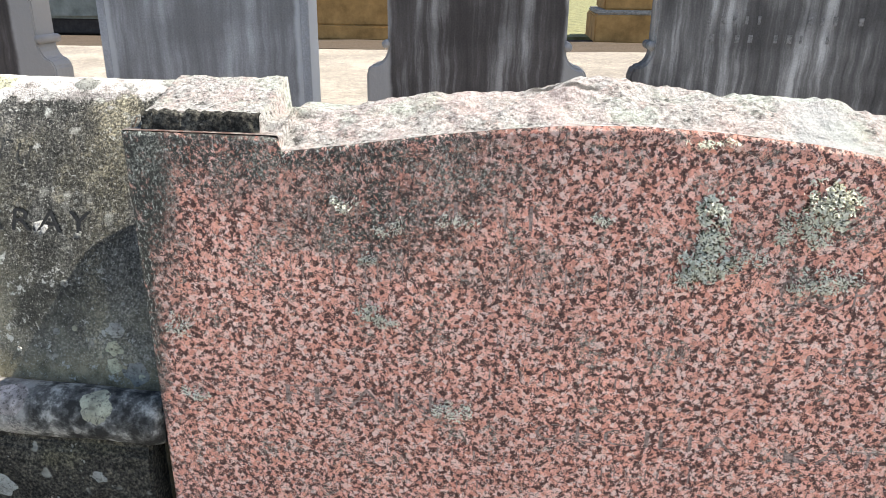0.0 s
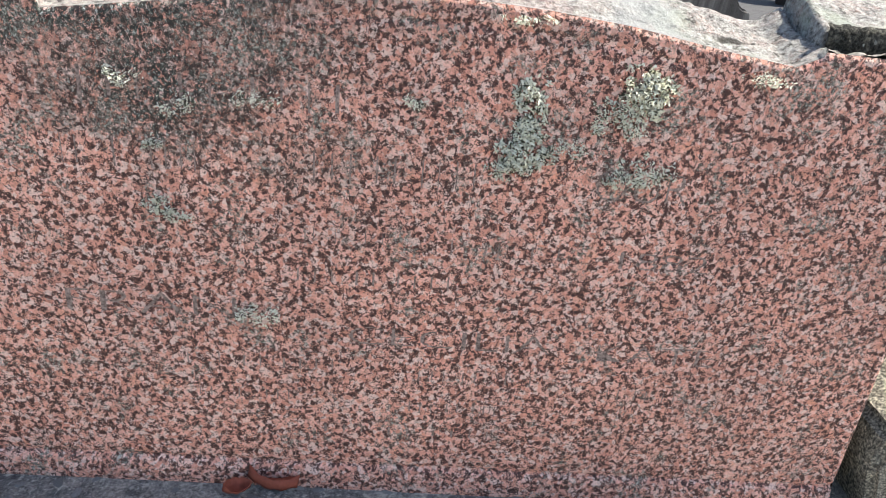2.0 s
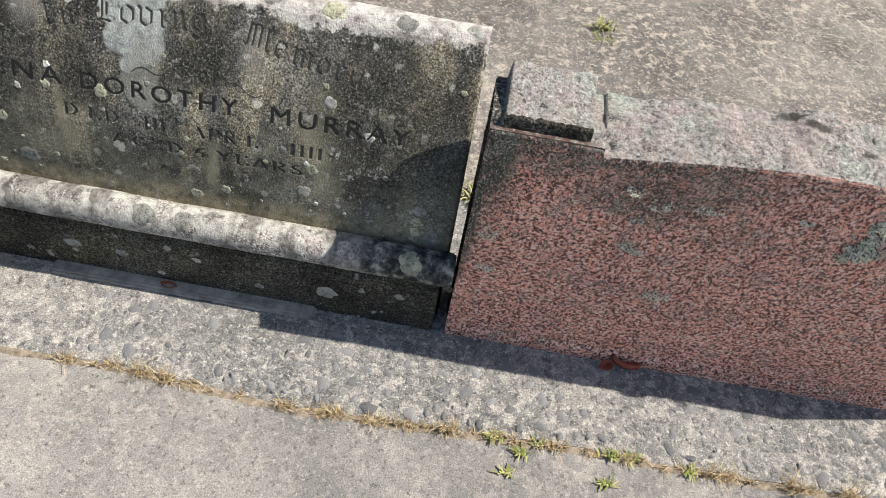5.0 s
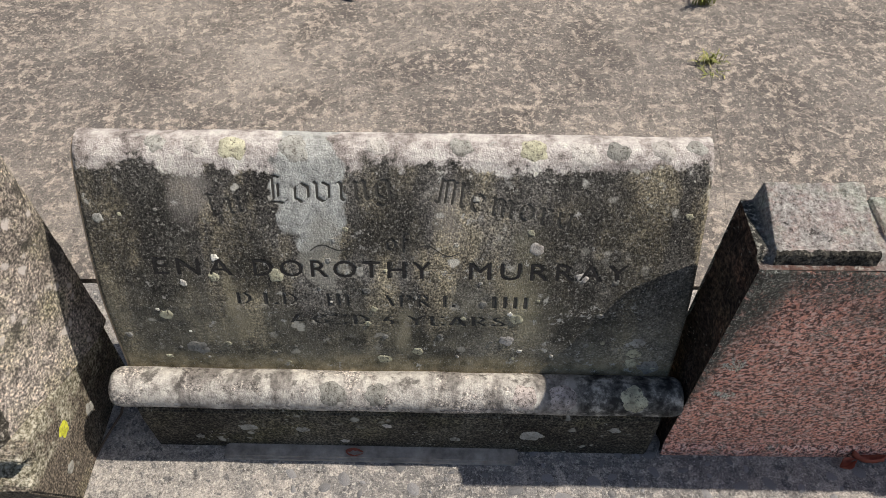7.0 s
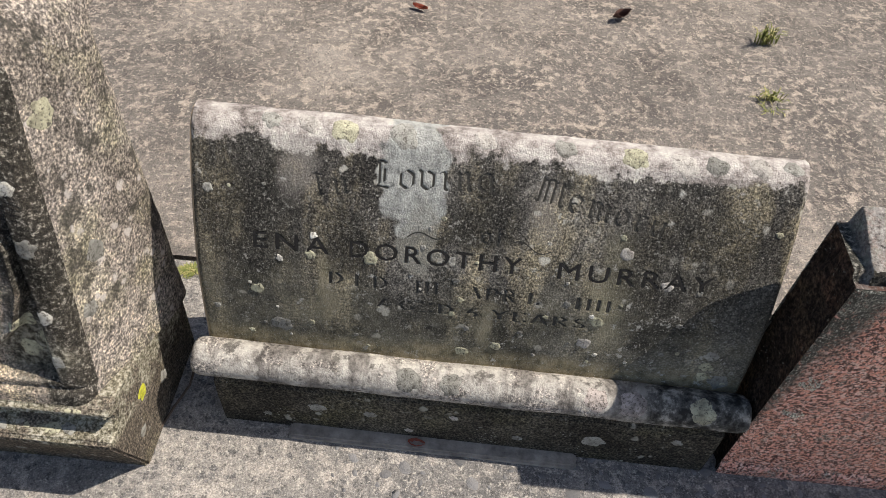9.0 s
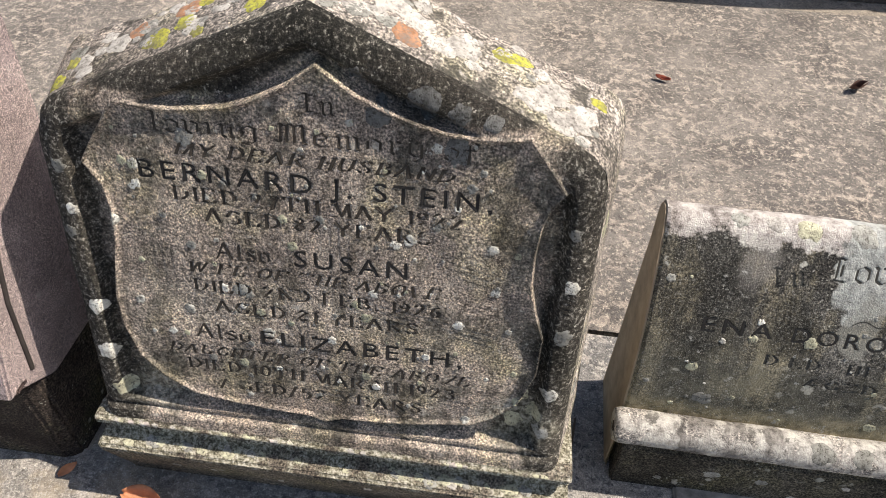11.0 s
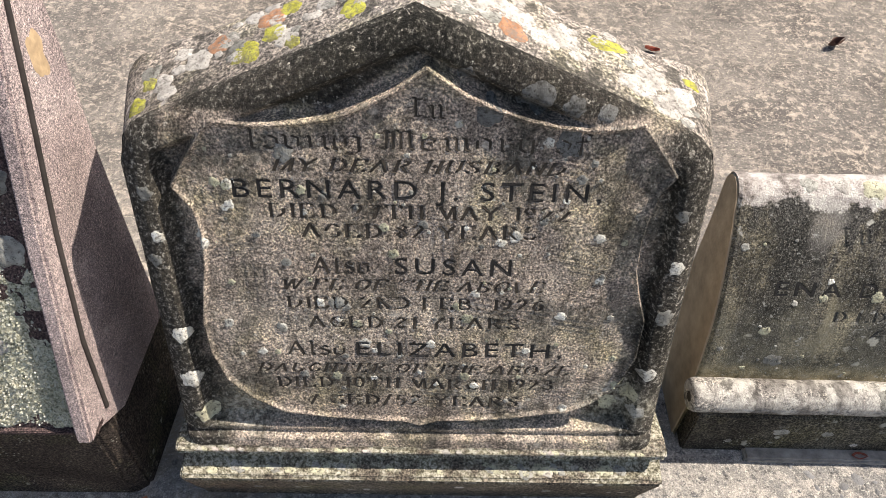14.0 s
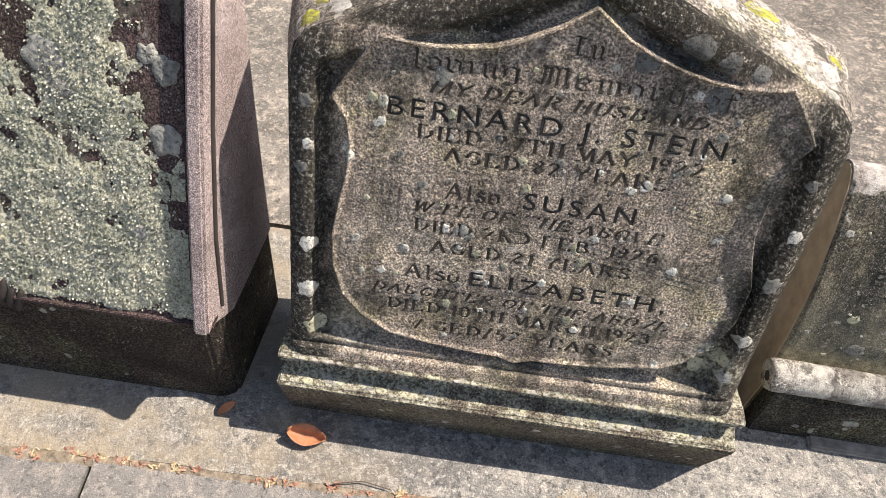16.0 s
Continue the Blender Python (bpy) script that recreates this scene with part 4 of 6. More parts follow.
top_x = sorted(set([round(v, 4) for v in np.linspace(0, RED_W, 330)] + [0.0205, 0.0255, 0.186, 0.19, 0.205, 0.216, 0.2162, 0.292, 0.304]))
top_d = list(np.linspace(0, 0.03, 11)) + list(np.linspace(0.036, 0.09, 16)) + list(np.linspace(0.095, RED_D, 18))
verts = []
for x in top_x:
    for d in top_d:
        verts.append((x, 0.0032 if d == 0 else d + 0.004, float(red_top(x, d))))
m = len(top_d)
n0 = len(verts)
faces = grid_faces(len(top_x), m)
for k, x in enumerate(top_x):            # hewn back
    zt = float(red_top(x, RED_D))
    for z in (zt, zt * 0.66, zt * 0.33, -0.02):
        verts.append((x, RED_D + 0.004 + 0.03 * (1 - z / 0.75) * min(1.0, x / 0.25) + (0.008 * fbm(x * 5, z * 5, 4) if 0 < z < zt else 0), z))
faces += grid_faces(len(top_x), 4, n0)
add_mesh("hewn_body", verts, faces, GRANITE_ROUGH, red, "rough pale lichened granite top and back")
for x_side, flip, sd in ((0.0, True, 1.0), (RED_W, False, -1.0)):   # hewn ends
    verts, faces, n1 = [], [], 0
    for a in range(26):
        d = (RED_D + 0.004) * a / 25
        zt = float(red_top(0.0 if x_side == 0 else RED_W, min(d, RED_D)))
        for b in range(41):
            z = -0.02 + (zt + 0.02) * b / 40
            q = d + (0.03 * (1 - z / 0.75) if x_side else -0.02 * max(0.0, 1 - z / 0.16)) * (a / 25)
            inset = 0.0 if a == 0 else sd * (0.012 * step(d, 0.0, 0.05) * fbm(d * 16, z * 9, 3.3 + sd) - 0.006 * step(d, 0, 0.03))
            verts.append((x_side - float(inset), 0.0032 if a == 0 else q + 0.002, z))
    faces += grid_faces(26, 41, n1, flip)
    add_mesh("hewn_end", verts, faces, GRANITE_END, red, "dark hewn end")
for k, line in enumerate(red_lines):
    letters_part(line, lambda x, z: 0.0008, GRANITE_CUT, red, "almost worn away cut letters")
for x0, x1, z0, z1 in ((0.023, 0.1875, 0.7035, 0.7285), (1.118, 1.298, 0.700, 0.735)):
    vs = []
    for k in range(81):
        x = x0 + (x1 - x0) * k / 80
        for j in range(9):
            t = j / 8
            z = z0 + (z1 + 0.004 * fbm(x * 60, 0, 3) - z0) * t
            vs.append((x, (0.0128 if x0 < 0.5 else 0.022) + 0.0018 * fbm(x * 90, z * 90, 1) + (0.006 if j == 8 else 0.0) + 0.004 * t, z))
    add_mesh("mould_band", vs, grid_faces(81, 9), BLACK_MOULD, red, "black mould-grown front of the corner block")

# leafy lichen tufts on the polished face
rnd = random.Random(4)


def tuft(cx, cz, rx, rz, count, size, seed, material, parent, thick=0.012, y=0.0):
    """Curled lobes crowded in a ragged patch, thinning out at its rim."""
    r = random.Random(seed)
    spots = []
    while len(spots) < count:
        a, q = r.uniform(0, 6.283), math.sqrt(r.random()) * 1.25
        px, pz = cx + rx * q * math.cos(a), cz + rz * q * math.sin(a)
        if r.random() < 0.75 - 0.7 * q * q + 1.5 * fbm(px * 60, pz * 60, seed % 17):
            spots.append((px, y - thick * max(0.1, 1 - 0.6 * q * q) * r.random(), pz))
        elif r.random() < 0.01:
            count -= 1
    v, f = flakes(spots, size, seed, (0, -1, 0.9), 0.8, 0.5)
    return tagged(add_mesh("lichen_tuft", v, f, material, parent, "pale grey-green leafy lichen", False), kind="stuff")


for cx, cz, rx, rz, count, size in ((0.905, 0.640, 0.036, 0.030, 420, 0.0075), (0.895, 0.608, 0.026, 0.022, 160, 0.006), (0.86, 0.61, 0.012, 0.02, 60, 0.006), (0.775, 0.625, 0.020, 0.026, 190, 0.0075),
                                    (0.778, 0.588, 0.019, 0.024, 190, 0.007), (0.772, 0.556, 0.034, 0.024, 280, 0.0075), (0.755, 0.535, 0.026, 0.014, 110, 0.006), (0.825, 0.565, 0.03, 0.014, 90, 0.005),
                                    (0.93, 0.545, 0.034, 0.02, 130, 0.0065), (0.90, 0.53, 0.022, 0.01, 70, 0.006), (0.335, 0.455, 0.022, 0.012, 90, 0.006), (0.355, 0.44, 0.016, 0.010, 60, 0.005),
                                    (0.33, 0.535, 0.012, 0.010, 46, 0.005), (0.45, 0.30, 0.030, 0.016, 110, 0.0055), (0.30, 0.615, 0.022, 0.012, 70, 0.005), (0.64, 0.612, 0.012, 0.010, 50, 0.005), (0.05, 0.415, 0.02, 0.02, 90, 0.005),
                                    (0.06, 0.30, 0.022, 0.012, 70, 0.005), (0.45, 0.60, 0.03, 0.012, 70, 0.005), (0.36, 0.585, 0.02, 0.015, 70, 0.005),
                                    (0.76, 0.715, 0.03, 0.006, 60, 0.005), (1.05, 0.668, 0.03, 0.008, 70, 0.005)):
    tuft(cx, cz, rx, rz, int(count * 3.4), size * 0.46, int(cx * 1000 + cz * 77), FLAKES_PALE, red, 0.006 + rx * 0.34, 0.0)


# ---- dark scroll headstone ----
scroll = thing("scroll_headstone", pose(-1.428, 1.134, 0.0, 0, 0, -5.5),
               "low dark scroll headstone with white lichened roll at its foot", "headstone", "front row of headstones")
SC_W = 1.150
PROF = [(0.085, 0.235), (0.092, 0.27), (0.101, 0.32), (0.112, 0.37), (0.123, 0.42), (0.140, 0.47), (0.160, 0.52), (0.183, 0.57), (0.207, 0.62), (0.228, 0.655), (0.243, 0.682), (0.256, 0.702), (0.271, 0.714), (0.287, 0.719)]


def scroll_y(x, z):
    return float(np.interp(z, [p[1] for p in PROF], [p[0] for p in PROF]))


sc_lines = [stroke_text("In", 0.075, 0.042, 0.268, 0.606, True, turn=0.22, weight=0.72), stroke_text("Loving", 0.225, 0.046, 0.462, 0.634, True, turn=0.05, weight=0.72), stroke_text("Memory", 0.255, 0.044, 0.775, 0.612, True, turn=-0.17, weight=0.72),
            stroke_text("of", 0.045, 0.030, 0.585, 0.548, True, weight=0.8), text_mesh("ENA", 0.15, 0.033, 0.192, 0.493, thin=0.0, space=1.28), text_mesh("DOROTHY", 0.34, 0.033, 0.478, 0.493, thin=0.0, space=1.28), text_mesh("MURRAY", 0.30, 0.033, 0.87, 0.493, thin=0.0, space=1.28),
            stroke_text("DIED", 0.12, 0.026, 0.325, 0.430), stroke_text("I1I", 0.05, 0.026, 0.465, 0.430), stroke_text("APRIL", 0.15, 0.026, 0.62, 0.430), stroke_text("I1II", 0.075, 0.026, 0.80, 0.430), stroke_text("AGED 6 YEARS", 0.43, 0.024, 0.58, 0.383)]
sc_lines = [line if k < 7 else (line[0], [f for q, f in enumerate(line[1]) if (q * 7 + k) % 9]) for k, line in enumerate(sc_lines)]
nx, nz = 520, 250
S, T = np.meshgrid(np.linspace(0, 1, nx), np.linspace(0, 1, nz), indexing="ij")
SX, SZ = S * SC_W, 0.235 + T * (0.719 - 0.235)
cut = letter_mask(sc_lines, SX, SZ)
SY = np.interp(SZ, [p[1] for p in PROF], [p[0] for p in PROF]) + 0.0025 * cut
ends = np.minimum(SX, SC_W - SX)
SY = SY + 0.006 * (1 - step(ends, 0, 0.008))
verts = np.stack([SX, SY, SZ], -1).reshape(-1, 3).tolist()
faces = grid_faces(nx, nz)
# the rolled top, the back and the ends
OVER = [(0.287, 0.719), (0.302, 0.7185), (0.317, 0.712), (0.328, 0.70), (0.334, 0.682), (0.334, 0.655), (0.328, 0.60), (0.325, 0.3), (0.325, -0.02)]
n0 = len(verts)
for k in range(60):
    for d, z in OVER:
        verts.append((SC_W * k / 59, d + (0.002 * fbm(k * 0.2, z * 9, 1) if d != 0.287 else -0.001), z + (0.002 * fbm(k * 0.23, d * 30, 6) if z > 0.6 and d != 0.287 else 0)))
faces += grid_faces(60, len(OVER), n0)
outline = [p for p in PROF] + OVER + [(0.06, -0.02), (0.06, 0.2)]
for x, rev in ((0.0005, False), (SC_W - 0.0005, True)):
    n1 = len(verts)
    verts += [(x, d + (0.006 if (d, z) in PROF else 0), z) for d, z in outline]
    idx = list(range(n1, n1 + len(outline)))
    faces.append(tuple(reversed(idx)) if rev else tuple(idx))
end_bm = prism([(d + (0.007 if (d, z) in PROF else -0.003), z - (0.004 if z > 0.69 else 0)) for d, z in outline[:-2]] + [(0.07, 0.0), (0.07, 0.21)], -0.004, 0.0002, "x", 0.0)
sc_body = add_mesh("body", verts, faces, SCROLL, scroll)
# Left end in paler tan: the light bounced onto it is put into colour.
part("end_face", end_bm, make_plain("bounce_lit_tan_stone", (0.34, 0.27, 0.185), 0.25, 18, 0.9, 0.002), scroll, "tan left end, bounced light painted into its colour")
roll_prof = [(0.0525 + 0.042 * math.cos(a), 0.223 + 0.043 * math.sin(a)) for a in [math.pi * 2 * k / 28 for k in range(28)]]
verts, faces = [], []
for k in range(140):
    x = -0.022 + 1.19 * k / 139
    end = 1 - 0.13 * max(0, 1 - k / 2) ** 2 - 0.13 * max(0, 1 - (139 - k) / 2) ** 2
    for d, z in roll_prof:
        w = 1 + 0.05 * fbm(x * 7, d * 20, z * 20)
        verts.append((x, 0.0525 + (d - 0.0525) * end * w, 0.223 + (z - 0.223) * end * w))
faces = [(k * 28 + j, k * 28 + (j + 1) % 28, (k + 1) * 28 + (j + 1) % 28, (k + 1) * 28 + j) for k in range(139) for j in range(28)]
faces += [tuple(reversed(range(28))), tuple(range(139 * 28, 140 * 28))]
_m, _c = make_old_stone("grey_roll_stone", (0.13, 0.125, 0.115), (0.30, 0.285, 0.265), (0.50, 0.475, 0.44), (0.36, 0.31, 0.29), (0.66, 0.64, 0.56), 0.9, 200)
white = _m.ramp(_m.noise(11, 6, 0.66, _m.warp(0.03, 20)), [(0.44, 0.0), (0.52, 0.9)])
_c = _m.mix(white, _c, _m.ramp(_m.noise(48, 5, 0.7), [(0.34, (0.21, 0.20, 0.18)), (0.5, (0.43, 0.415, 0.38)), (0.66, (0.60, 0.59, 0.53))]))
_c = _m.mix(_m.ramp(_m.noise(26, 6, 0.72), [(0.55, 0.0), (0.62, 0.7)]), _c, (0.06, 0.056, 0.05))
_c = _m.mix(_m.ramp(_m.noise(13, 4, 0.6, _m.stretch(1.0, 0.25, 0.25, _m.warp(0.03, 25))), [(0.52, 0.0), (0.59, 0.75)]), _c, _m.ramp(_m.noise(90, 4), [(0.4, (0.055, 0.05, 0.046)), (0.62, (0.20, 0.185, 0.17))]))
# Right end darkened: the granite stone's cast shadow painted into the roll.
_c = _m.mix(_m.between(_m.axis(0), 0.90, 0.97), _c, _m.ramp(_m.noise(26, 6, 0.7), [(0.42, (0.035, 0.034, 0.031)), (0.52, (0.12, 0.118, 0.108)), (0.62, (0.40, 0.39, 0.35))]))
ROLL = _m.done(_c)
sc_roll = add_mesh("roll", verts, faces, ROLL, scroll, "rounded stone roll crusted with white lichen")
# flat disc on the roll's end, its black standing for a spiral hollow's shade
for x in (-0.0225, 1.1685):
    part("scroll_eye", prism([(0.048 + 0.014 * math.cos(a), 0.222 + 0.014 * math.sin(a)) for a in [k * 0.5236 for k in range(12)]], x, x + 0.003, "x", 0.0008), BLACK_STONE, scroll, "black disc painted for the shaded hollow of the scroll eye")
part("base", prism([(0.022, -0.03), (0.022, 0.12), (0.026, 0.165), (0.034, 0.172), (0.034, 0.19), (0.3, 0.19), (0.3, -0.03)], 0.01, 1.142, "x", 0.004), DAMP_SHADED_GREY, scroll, "plain damp base, darkened in colour for the shade under the roll")
part("mortar_fillet", box(0.17, 0.845, -0.012, 0.03, -0.012, 0.014, 0.006), MORTAR, scroll, "pale mortar bead along the base")
for k, line in enumerate(sc_lines):
    letters_part(line, lambda x, z: scroll_y(x, z) + (0.0004 if k in (4, 5, 6) else 0.0012), LEAD if k in (4, 5, 6) else SCROLL_CUT, scroll, "black lead letters" if k in (4, 5, 6) else "weathered cut letters")
for a, b in (((0.42, 0.545), (0.50, 0.558)), ((0.62, 0.552), (0.70, 0.545))):
    v = [(a[0] + (b[0] - a[0]) * k / 10, a[1] + (b[1] - a[1]) * k / 10 + 0.008 * math.sin(k / 10 * 6.28)) for k in range(11)]
    vs = [(x, scroll_y(x, z + o) - 0.0004, z + o) for x, z in v for o in (-0.0012, 0.0012)]
    add_mesh("flourish", vs, [(2 * k, 2 * k + 2, 2 * k + 3, 2 * k + 1) for k in range(10)], SCROLL_CUT, scroll, "thin cut flourish", False)

tree = tree_of(sc_body)
rnd = random.Random(11)
for k in range(46):
    crust(tree, scroll, (rnd.uniform(0.03, 1.12), 0, rnd.uniform(0.27, 0.62)), (0, 1, 0), rnd.uniform(0.0035, 0.0095), rnd.choice([LICHEN_SPECK, LICHEN_GREY, LICHEN_CREAM]), 100 + k, squash=rnd.uniform(0.7, 1))
for x, z, r, mt in ((0.55, 0.285, 0.017, LICHEN_CREAM), (0.165, 0.31, 0.026, LICHEN_GREY), (1.065, 0.345, 0.018, LICHEN_GREY), (1.062, 0.315, 0.017, LICHEN_CREAM), (1.06, 0.285, 0.017, LICHEN_CREAM), (1.10, 0.275, 0.026, LICHEN_GREY), (0.03, 0.60, 0.012, LICHEN_GREY),
                    (0.12, 0.40, 0.017, LICHEN_CREAM), (0.815, 0.405, 0.017, LICHEN_CREAM), (0.23, 0.49, 0.013, LICHEN_CREAM), (0.80, 0.345, 0.018, LICHEN_WHITE), (0.845, 0.555, 0.016, LICHEN_WHITE), (0.35, 0.495, 0.018, LICHEN_CREAM), (0.935, 0.50, 0.014, LICHEN_WHITE), (0.62, 0.31, 0.014, LICHEN_CREAM)):
    crust(tree, scroll, (x, 0, z), (0, 1, 0), r, mt, int(x * 991 + z * 313), squash=0.85)
for x, d, r, mt in ((0.29, 0.272, 0.032, LICHEN_CREAM), (0.83, 0.275, 0.030, LICHEN_CREAM), (0.92, 0.27, 0.032, LICHEN_WHITE), (0.98, 0.275, 0.026, LICHEN_GREY), (0.15, 0.28, 0.024, LICHEN_GREY), (0.22, 0.28, 0.026, LICHEN_WHITE), (0.40, 0.275, 0.035, LICHEN_GREY), (0.55, 0.28, 0.026, LICHEN_WHITE), (1.06, 0.28, 0.028, LICHEN_WHITE), (0.70, 0.28, 0.026, LICHEN_GREY), (1.12, 0.285, 0.022, LICHEN_GREY)):
    crust(tree, scroll, (x, d, 0.71), (0, 0.35, -1), r, mt, int(x * 777 + 3), squash=0.8)
tree = tree_of([o for o in scroll.children if o.name.startswith("base")][0])
for x, z, r, mt in ((0.24, 0.10, 0.024, LICHEN_GREY), (0.36, 0.095, 0.018, LICHEN_GREY), (0.87, 0.085, 0.032, LICHEN_GREY), (0.55, 0.12, 0.012, LICHEN_WHITE), (0.70, 0.06, 0.014, LICHEN_GREY), (1.05, 0.12, 0.015, LICHEN_GREY), (0.45, 0.04, 0.012, LICHEN_WHITE), (0.12, 0.05, 0.012, LICHEN_GREY)):
    crust(tree, scroll, (x, 0, z), (0, 1, 0), r, mt, int(x * 313 + z * 901), squash=0.8)
tree = tree_of(sc_roll)
x = 0.02
while x < 1.13:
    r = rnd.uniform(0.026, 0.046)
    crust(tree, scroll, (x, 0.03, 0.25), (0, 0.55, -1), r, rnd.choice([LICHEN_WHITE, LICHEN_PINK, LICHEN_GREY, LICHEN_CREAM]), int(x * 5000), lift=0.0007, squash=1.0)
    x += r * rnd.uniform(2.2, 4.5)


# ---- shield headstone ----
shield_stone = thing("shield_headstone", pose(-2.640, 1.055, 0.040, -14.0, 0, -4.9),
                     "leaning brown sandstone headstone, carved shield panel, lichened gable", "headstone", "front row of headstones")
SH_TOP = lambda s: float(np.interp(s, [0, 0.010, 0.03, 0.06, 0.495, 0.935, 0.965, 0.99, 1.0], [0.93, 0.972, 0.998, 1.014, 1.203, 1.006, 0.988, 0.960, 0.92]))
SH_L = lambda z: 0.014 + 0.002 * (z - 0.25) / 0.75
SH_R = lambda z: 1.042 - 0.006 * (z - 0.25) / 0.75
SHIELD = [(0.538, 1.112), (0.603, 1.066), (0.650, 1.045), (0.700, 1.029), (0.75, 1.018), (0.80, 1.013), (0.85, 1.014), (0.893, 1.020), (0.930, 0.972), (0.963, 0.928), (0.940, 0.895), (0.930, 0.86), (0.924, 0.80), (0.926, 0.73), (0.942, 0.67), (0.962, 0.61),
          (0.960, 0.52), (0.932, 0.438), (0.89, 0.392), (0.845, 0.363), (0.72, 0.342), (0.61, 0.333), (0.565, 0.330), (0.528, 0.316), (0.49, 0.328), (0.44, 0.330), (0.34, 0.338), (0.242, 0.356), (0.18, 0.392), (0.135, 0.444), (0.113, 0.52),
          (0.110, 0.594), (0.122, 0.67), (0.135, 0.741), (0.140, 0.80), (0.132, 0.85), (0.103, 0.895), (0.14, 0.955), (0.186, 1.016), (0.23, 1.012), (0.28, 1.011), (0.33, 1.016), (0.38, 1.024), (0.43, 1.042), (0.487, 1.072)]
def worn(line, seed, lost=0.3):
    """A weathered line of letters that has lost some of its strokes."""
    v, faces = line
    q = random.Random(seed)
    return v, [f for f in faces if q.random() > lost]


sh_lines = [stroke_text("In", 0.062, 0.036, 0.540, 1.034, True, weight=0.8), stroke_text("loving Memory of", 0.57, 0.036, 0.530, 0.976, True, weight=0.75), stroke_text("MY DEAR HUSBAND", 0.50, 0.024, 0.528, 0.934, slant=0.25), text_mesh("BERNARD J. STEIN,", 0.635, 0.036, 0.527, 0.882, thin=0.0, space=1.28),
            stroke_text("DIED 27TH MAY 1922", 0.53, 0.028, 0.530, 0.842), stroke_text("AGED 82 YEARS", 0.42, 0.028, 0.530, 0.802), stroke_text("Also", 0.105, 0.036, 0.385, 0.722, True), text_mesh("SUSAN", 0.215, 0.036, 0.592, 0.722, thin=0.0, space=1.28), stroke_text("WIFE OF THE ABOVE", 0.49, 0.024, 0.522, 0.684, slant=0.25),
            stroke_text("DIED 2ND FEB. 1926", 0.49, 0.027, 0.522, 0.640), stroke_text("AGED 81 YEARS", 0.41, 0.027, 0.520, 0.592), stroke_text("Also", 0.115, 0.035, 0.325, 0.520, True), text_mesh("ELIZABETH,", 0.41, 0.035, 0.610, 0.520, thin=0.0, space=1.28), stroke_text("DAUGHTER OF THE ABOVE", 0.64, 0.024, 0.520, 0.473, slant=0.25),
            stroke_text("DIED 10TH MARCH 1923", 0.57, 0.028, 0.522, 0.430), stroke_text("AGED/52 YEARS", 0.44, 0.028, 0.520, 0.380)]
sh_lines = [(v + np.array([-0.003, -0.008]), faces) for v, faces in sh_lines]
sh_lines = [line if k in (0, 3, 7, 12) else worn(line, k, 0.09) for k, line in enumerate(sh_lines)]
nx, nz = 520, 460
S, T = np.meshgrid(np.linspace(0, 1, nx), np.linspace(0, 1, nz), indexing="ij")
TOPS = np.array([SH_TOP(v) for v in S[:, 0]])[:, None] * np.ones((1, nz))
Z0 = 0.25
HZ = Z0 + T * (TOPS - Z0)
HX = SH_L(HZ) + S * (SH_R(HZ) - SH_L(HZ))
border = [(SH_L(Z0), Z0 - 0.2)] + [(SH_L(SH_TOP(s)) + s * (SH_R(SH_TOP(s)) - SH_L(SH_TOP(s))), SH_TOP(s)) for s in np.linspace(0, 1, 61)] + [(SH_R(Z0), Z0 - 0.2)]
rim = inside_distance(HX, HZ, border)
shd = inside_distance(HX, HZ, SHIELD)
wob = np.array([[noise.noise(Vector((a * 9, b * 9, 1.5))) for b in np.linspace(0, 1, 60)] for a in np.linspace(0, 1, 60)])
WOB = wob[(S * 59).astype(int), (T * 59).astype(int)]
inner = np.minimum(rim - 0.050 - 0.004 * WOB, HZ - 0.302)
recess = step(inner, 0.0, 0.022) * (1 - step(shd, -0.010, 0.001))
HY = 0.030 * recess + 0.003 * step(shd, -0.002, 0.004)
HY = HY + 0.034 * (1 - np.sqrt(np.clip(1 - (1 - np.clip(rim / 0.040, 0, 1)) ** 2, 0, 1)))
HY = HY - 0.006 * np.exp(-((shd - 0.001) / 0.0045) ** 2)
# the moulded foot of the panel
HY = HY - 0.010 * (1 - step(HZ, 0.285, 0.300)) + 0.012 * np.exp(-((HZ - 0.288) / 0.006) ** 2)
HY = HY + 0.0025 * WOB + 0.0022 * letter_mask(sh_lines, HX, HZ)
front = np.stack([HX, HY, HZ], -1).reshape(-1, 3).tolist()
sh_face = add_mesh("carved_face", front, grid_faces(nx, nz), SANDSTONE, shield_stone, "weathered carved face with raised shield")
SH_D = 0.255
verts, faces = [], []
cols = [i for i in range(0, nx, 4)] + [nx - 1]
rowsd = [0.0, 0.006, 0.015, 0.03, 0.05, 0.075, 0.10, 0.135, 0.17, 0.20, 0.225, 0.24, 0.25, SH_D]
per = [("l", j) for j in range(0, nz, 6)] + [("t", i) for i in cols] + [("r", j) for j in range(nz - 1, -1, -6)]
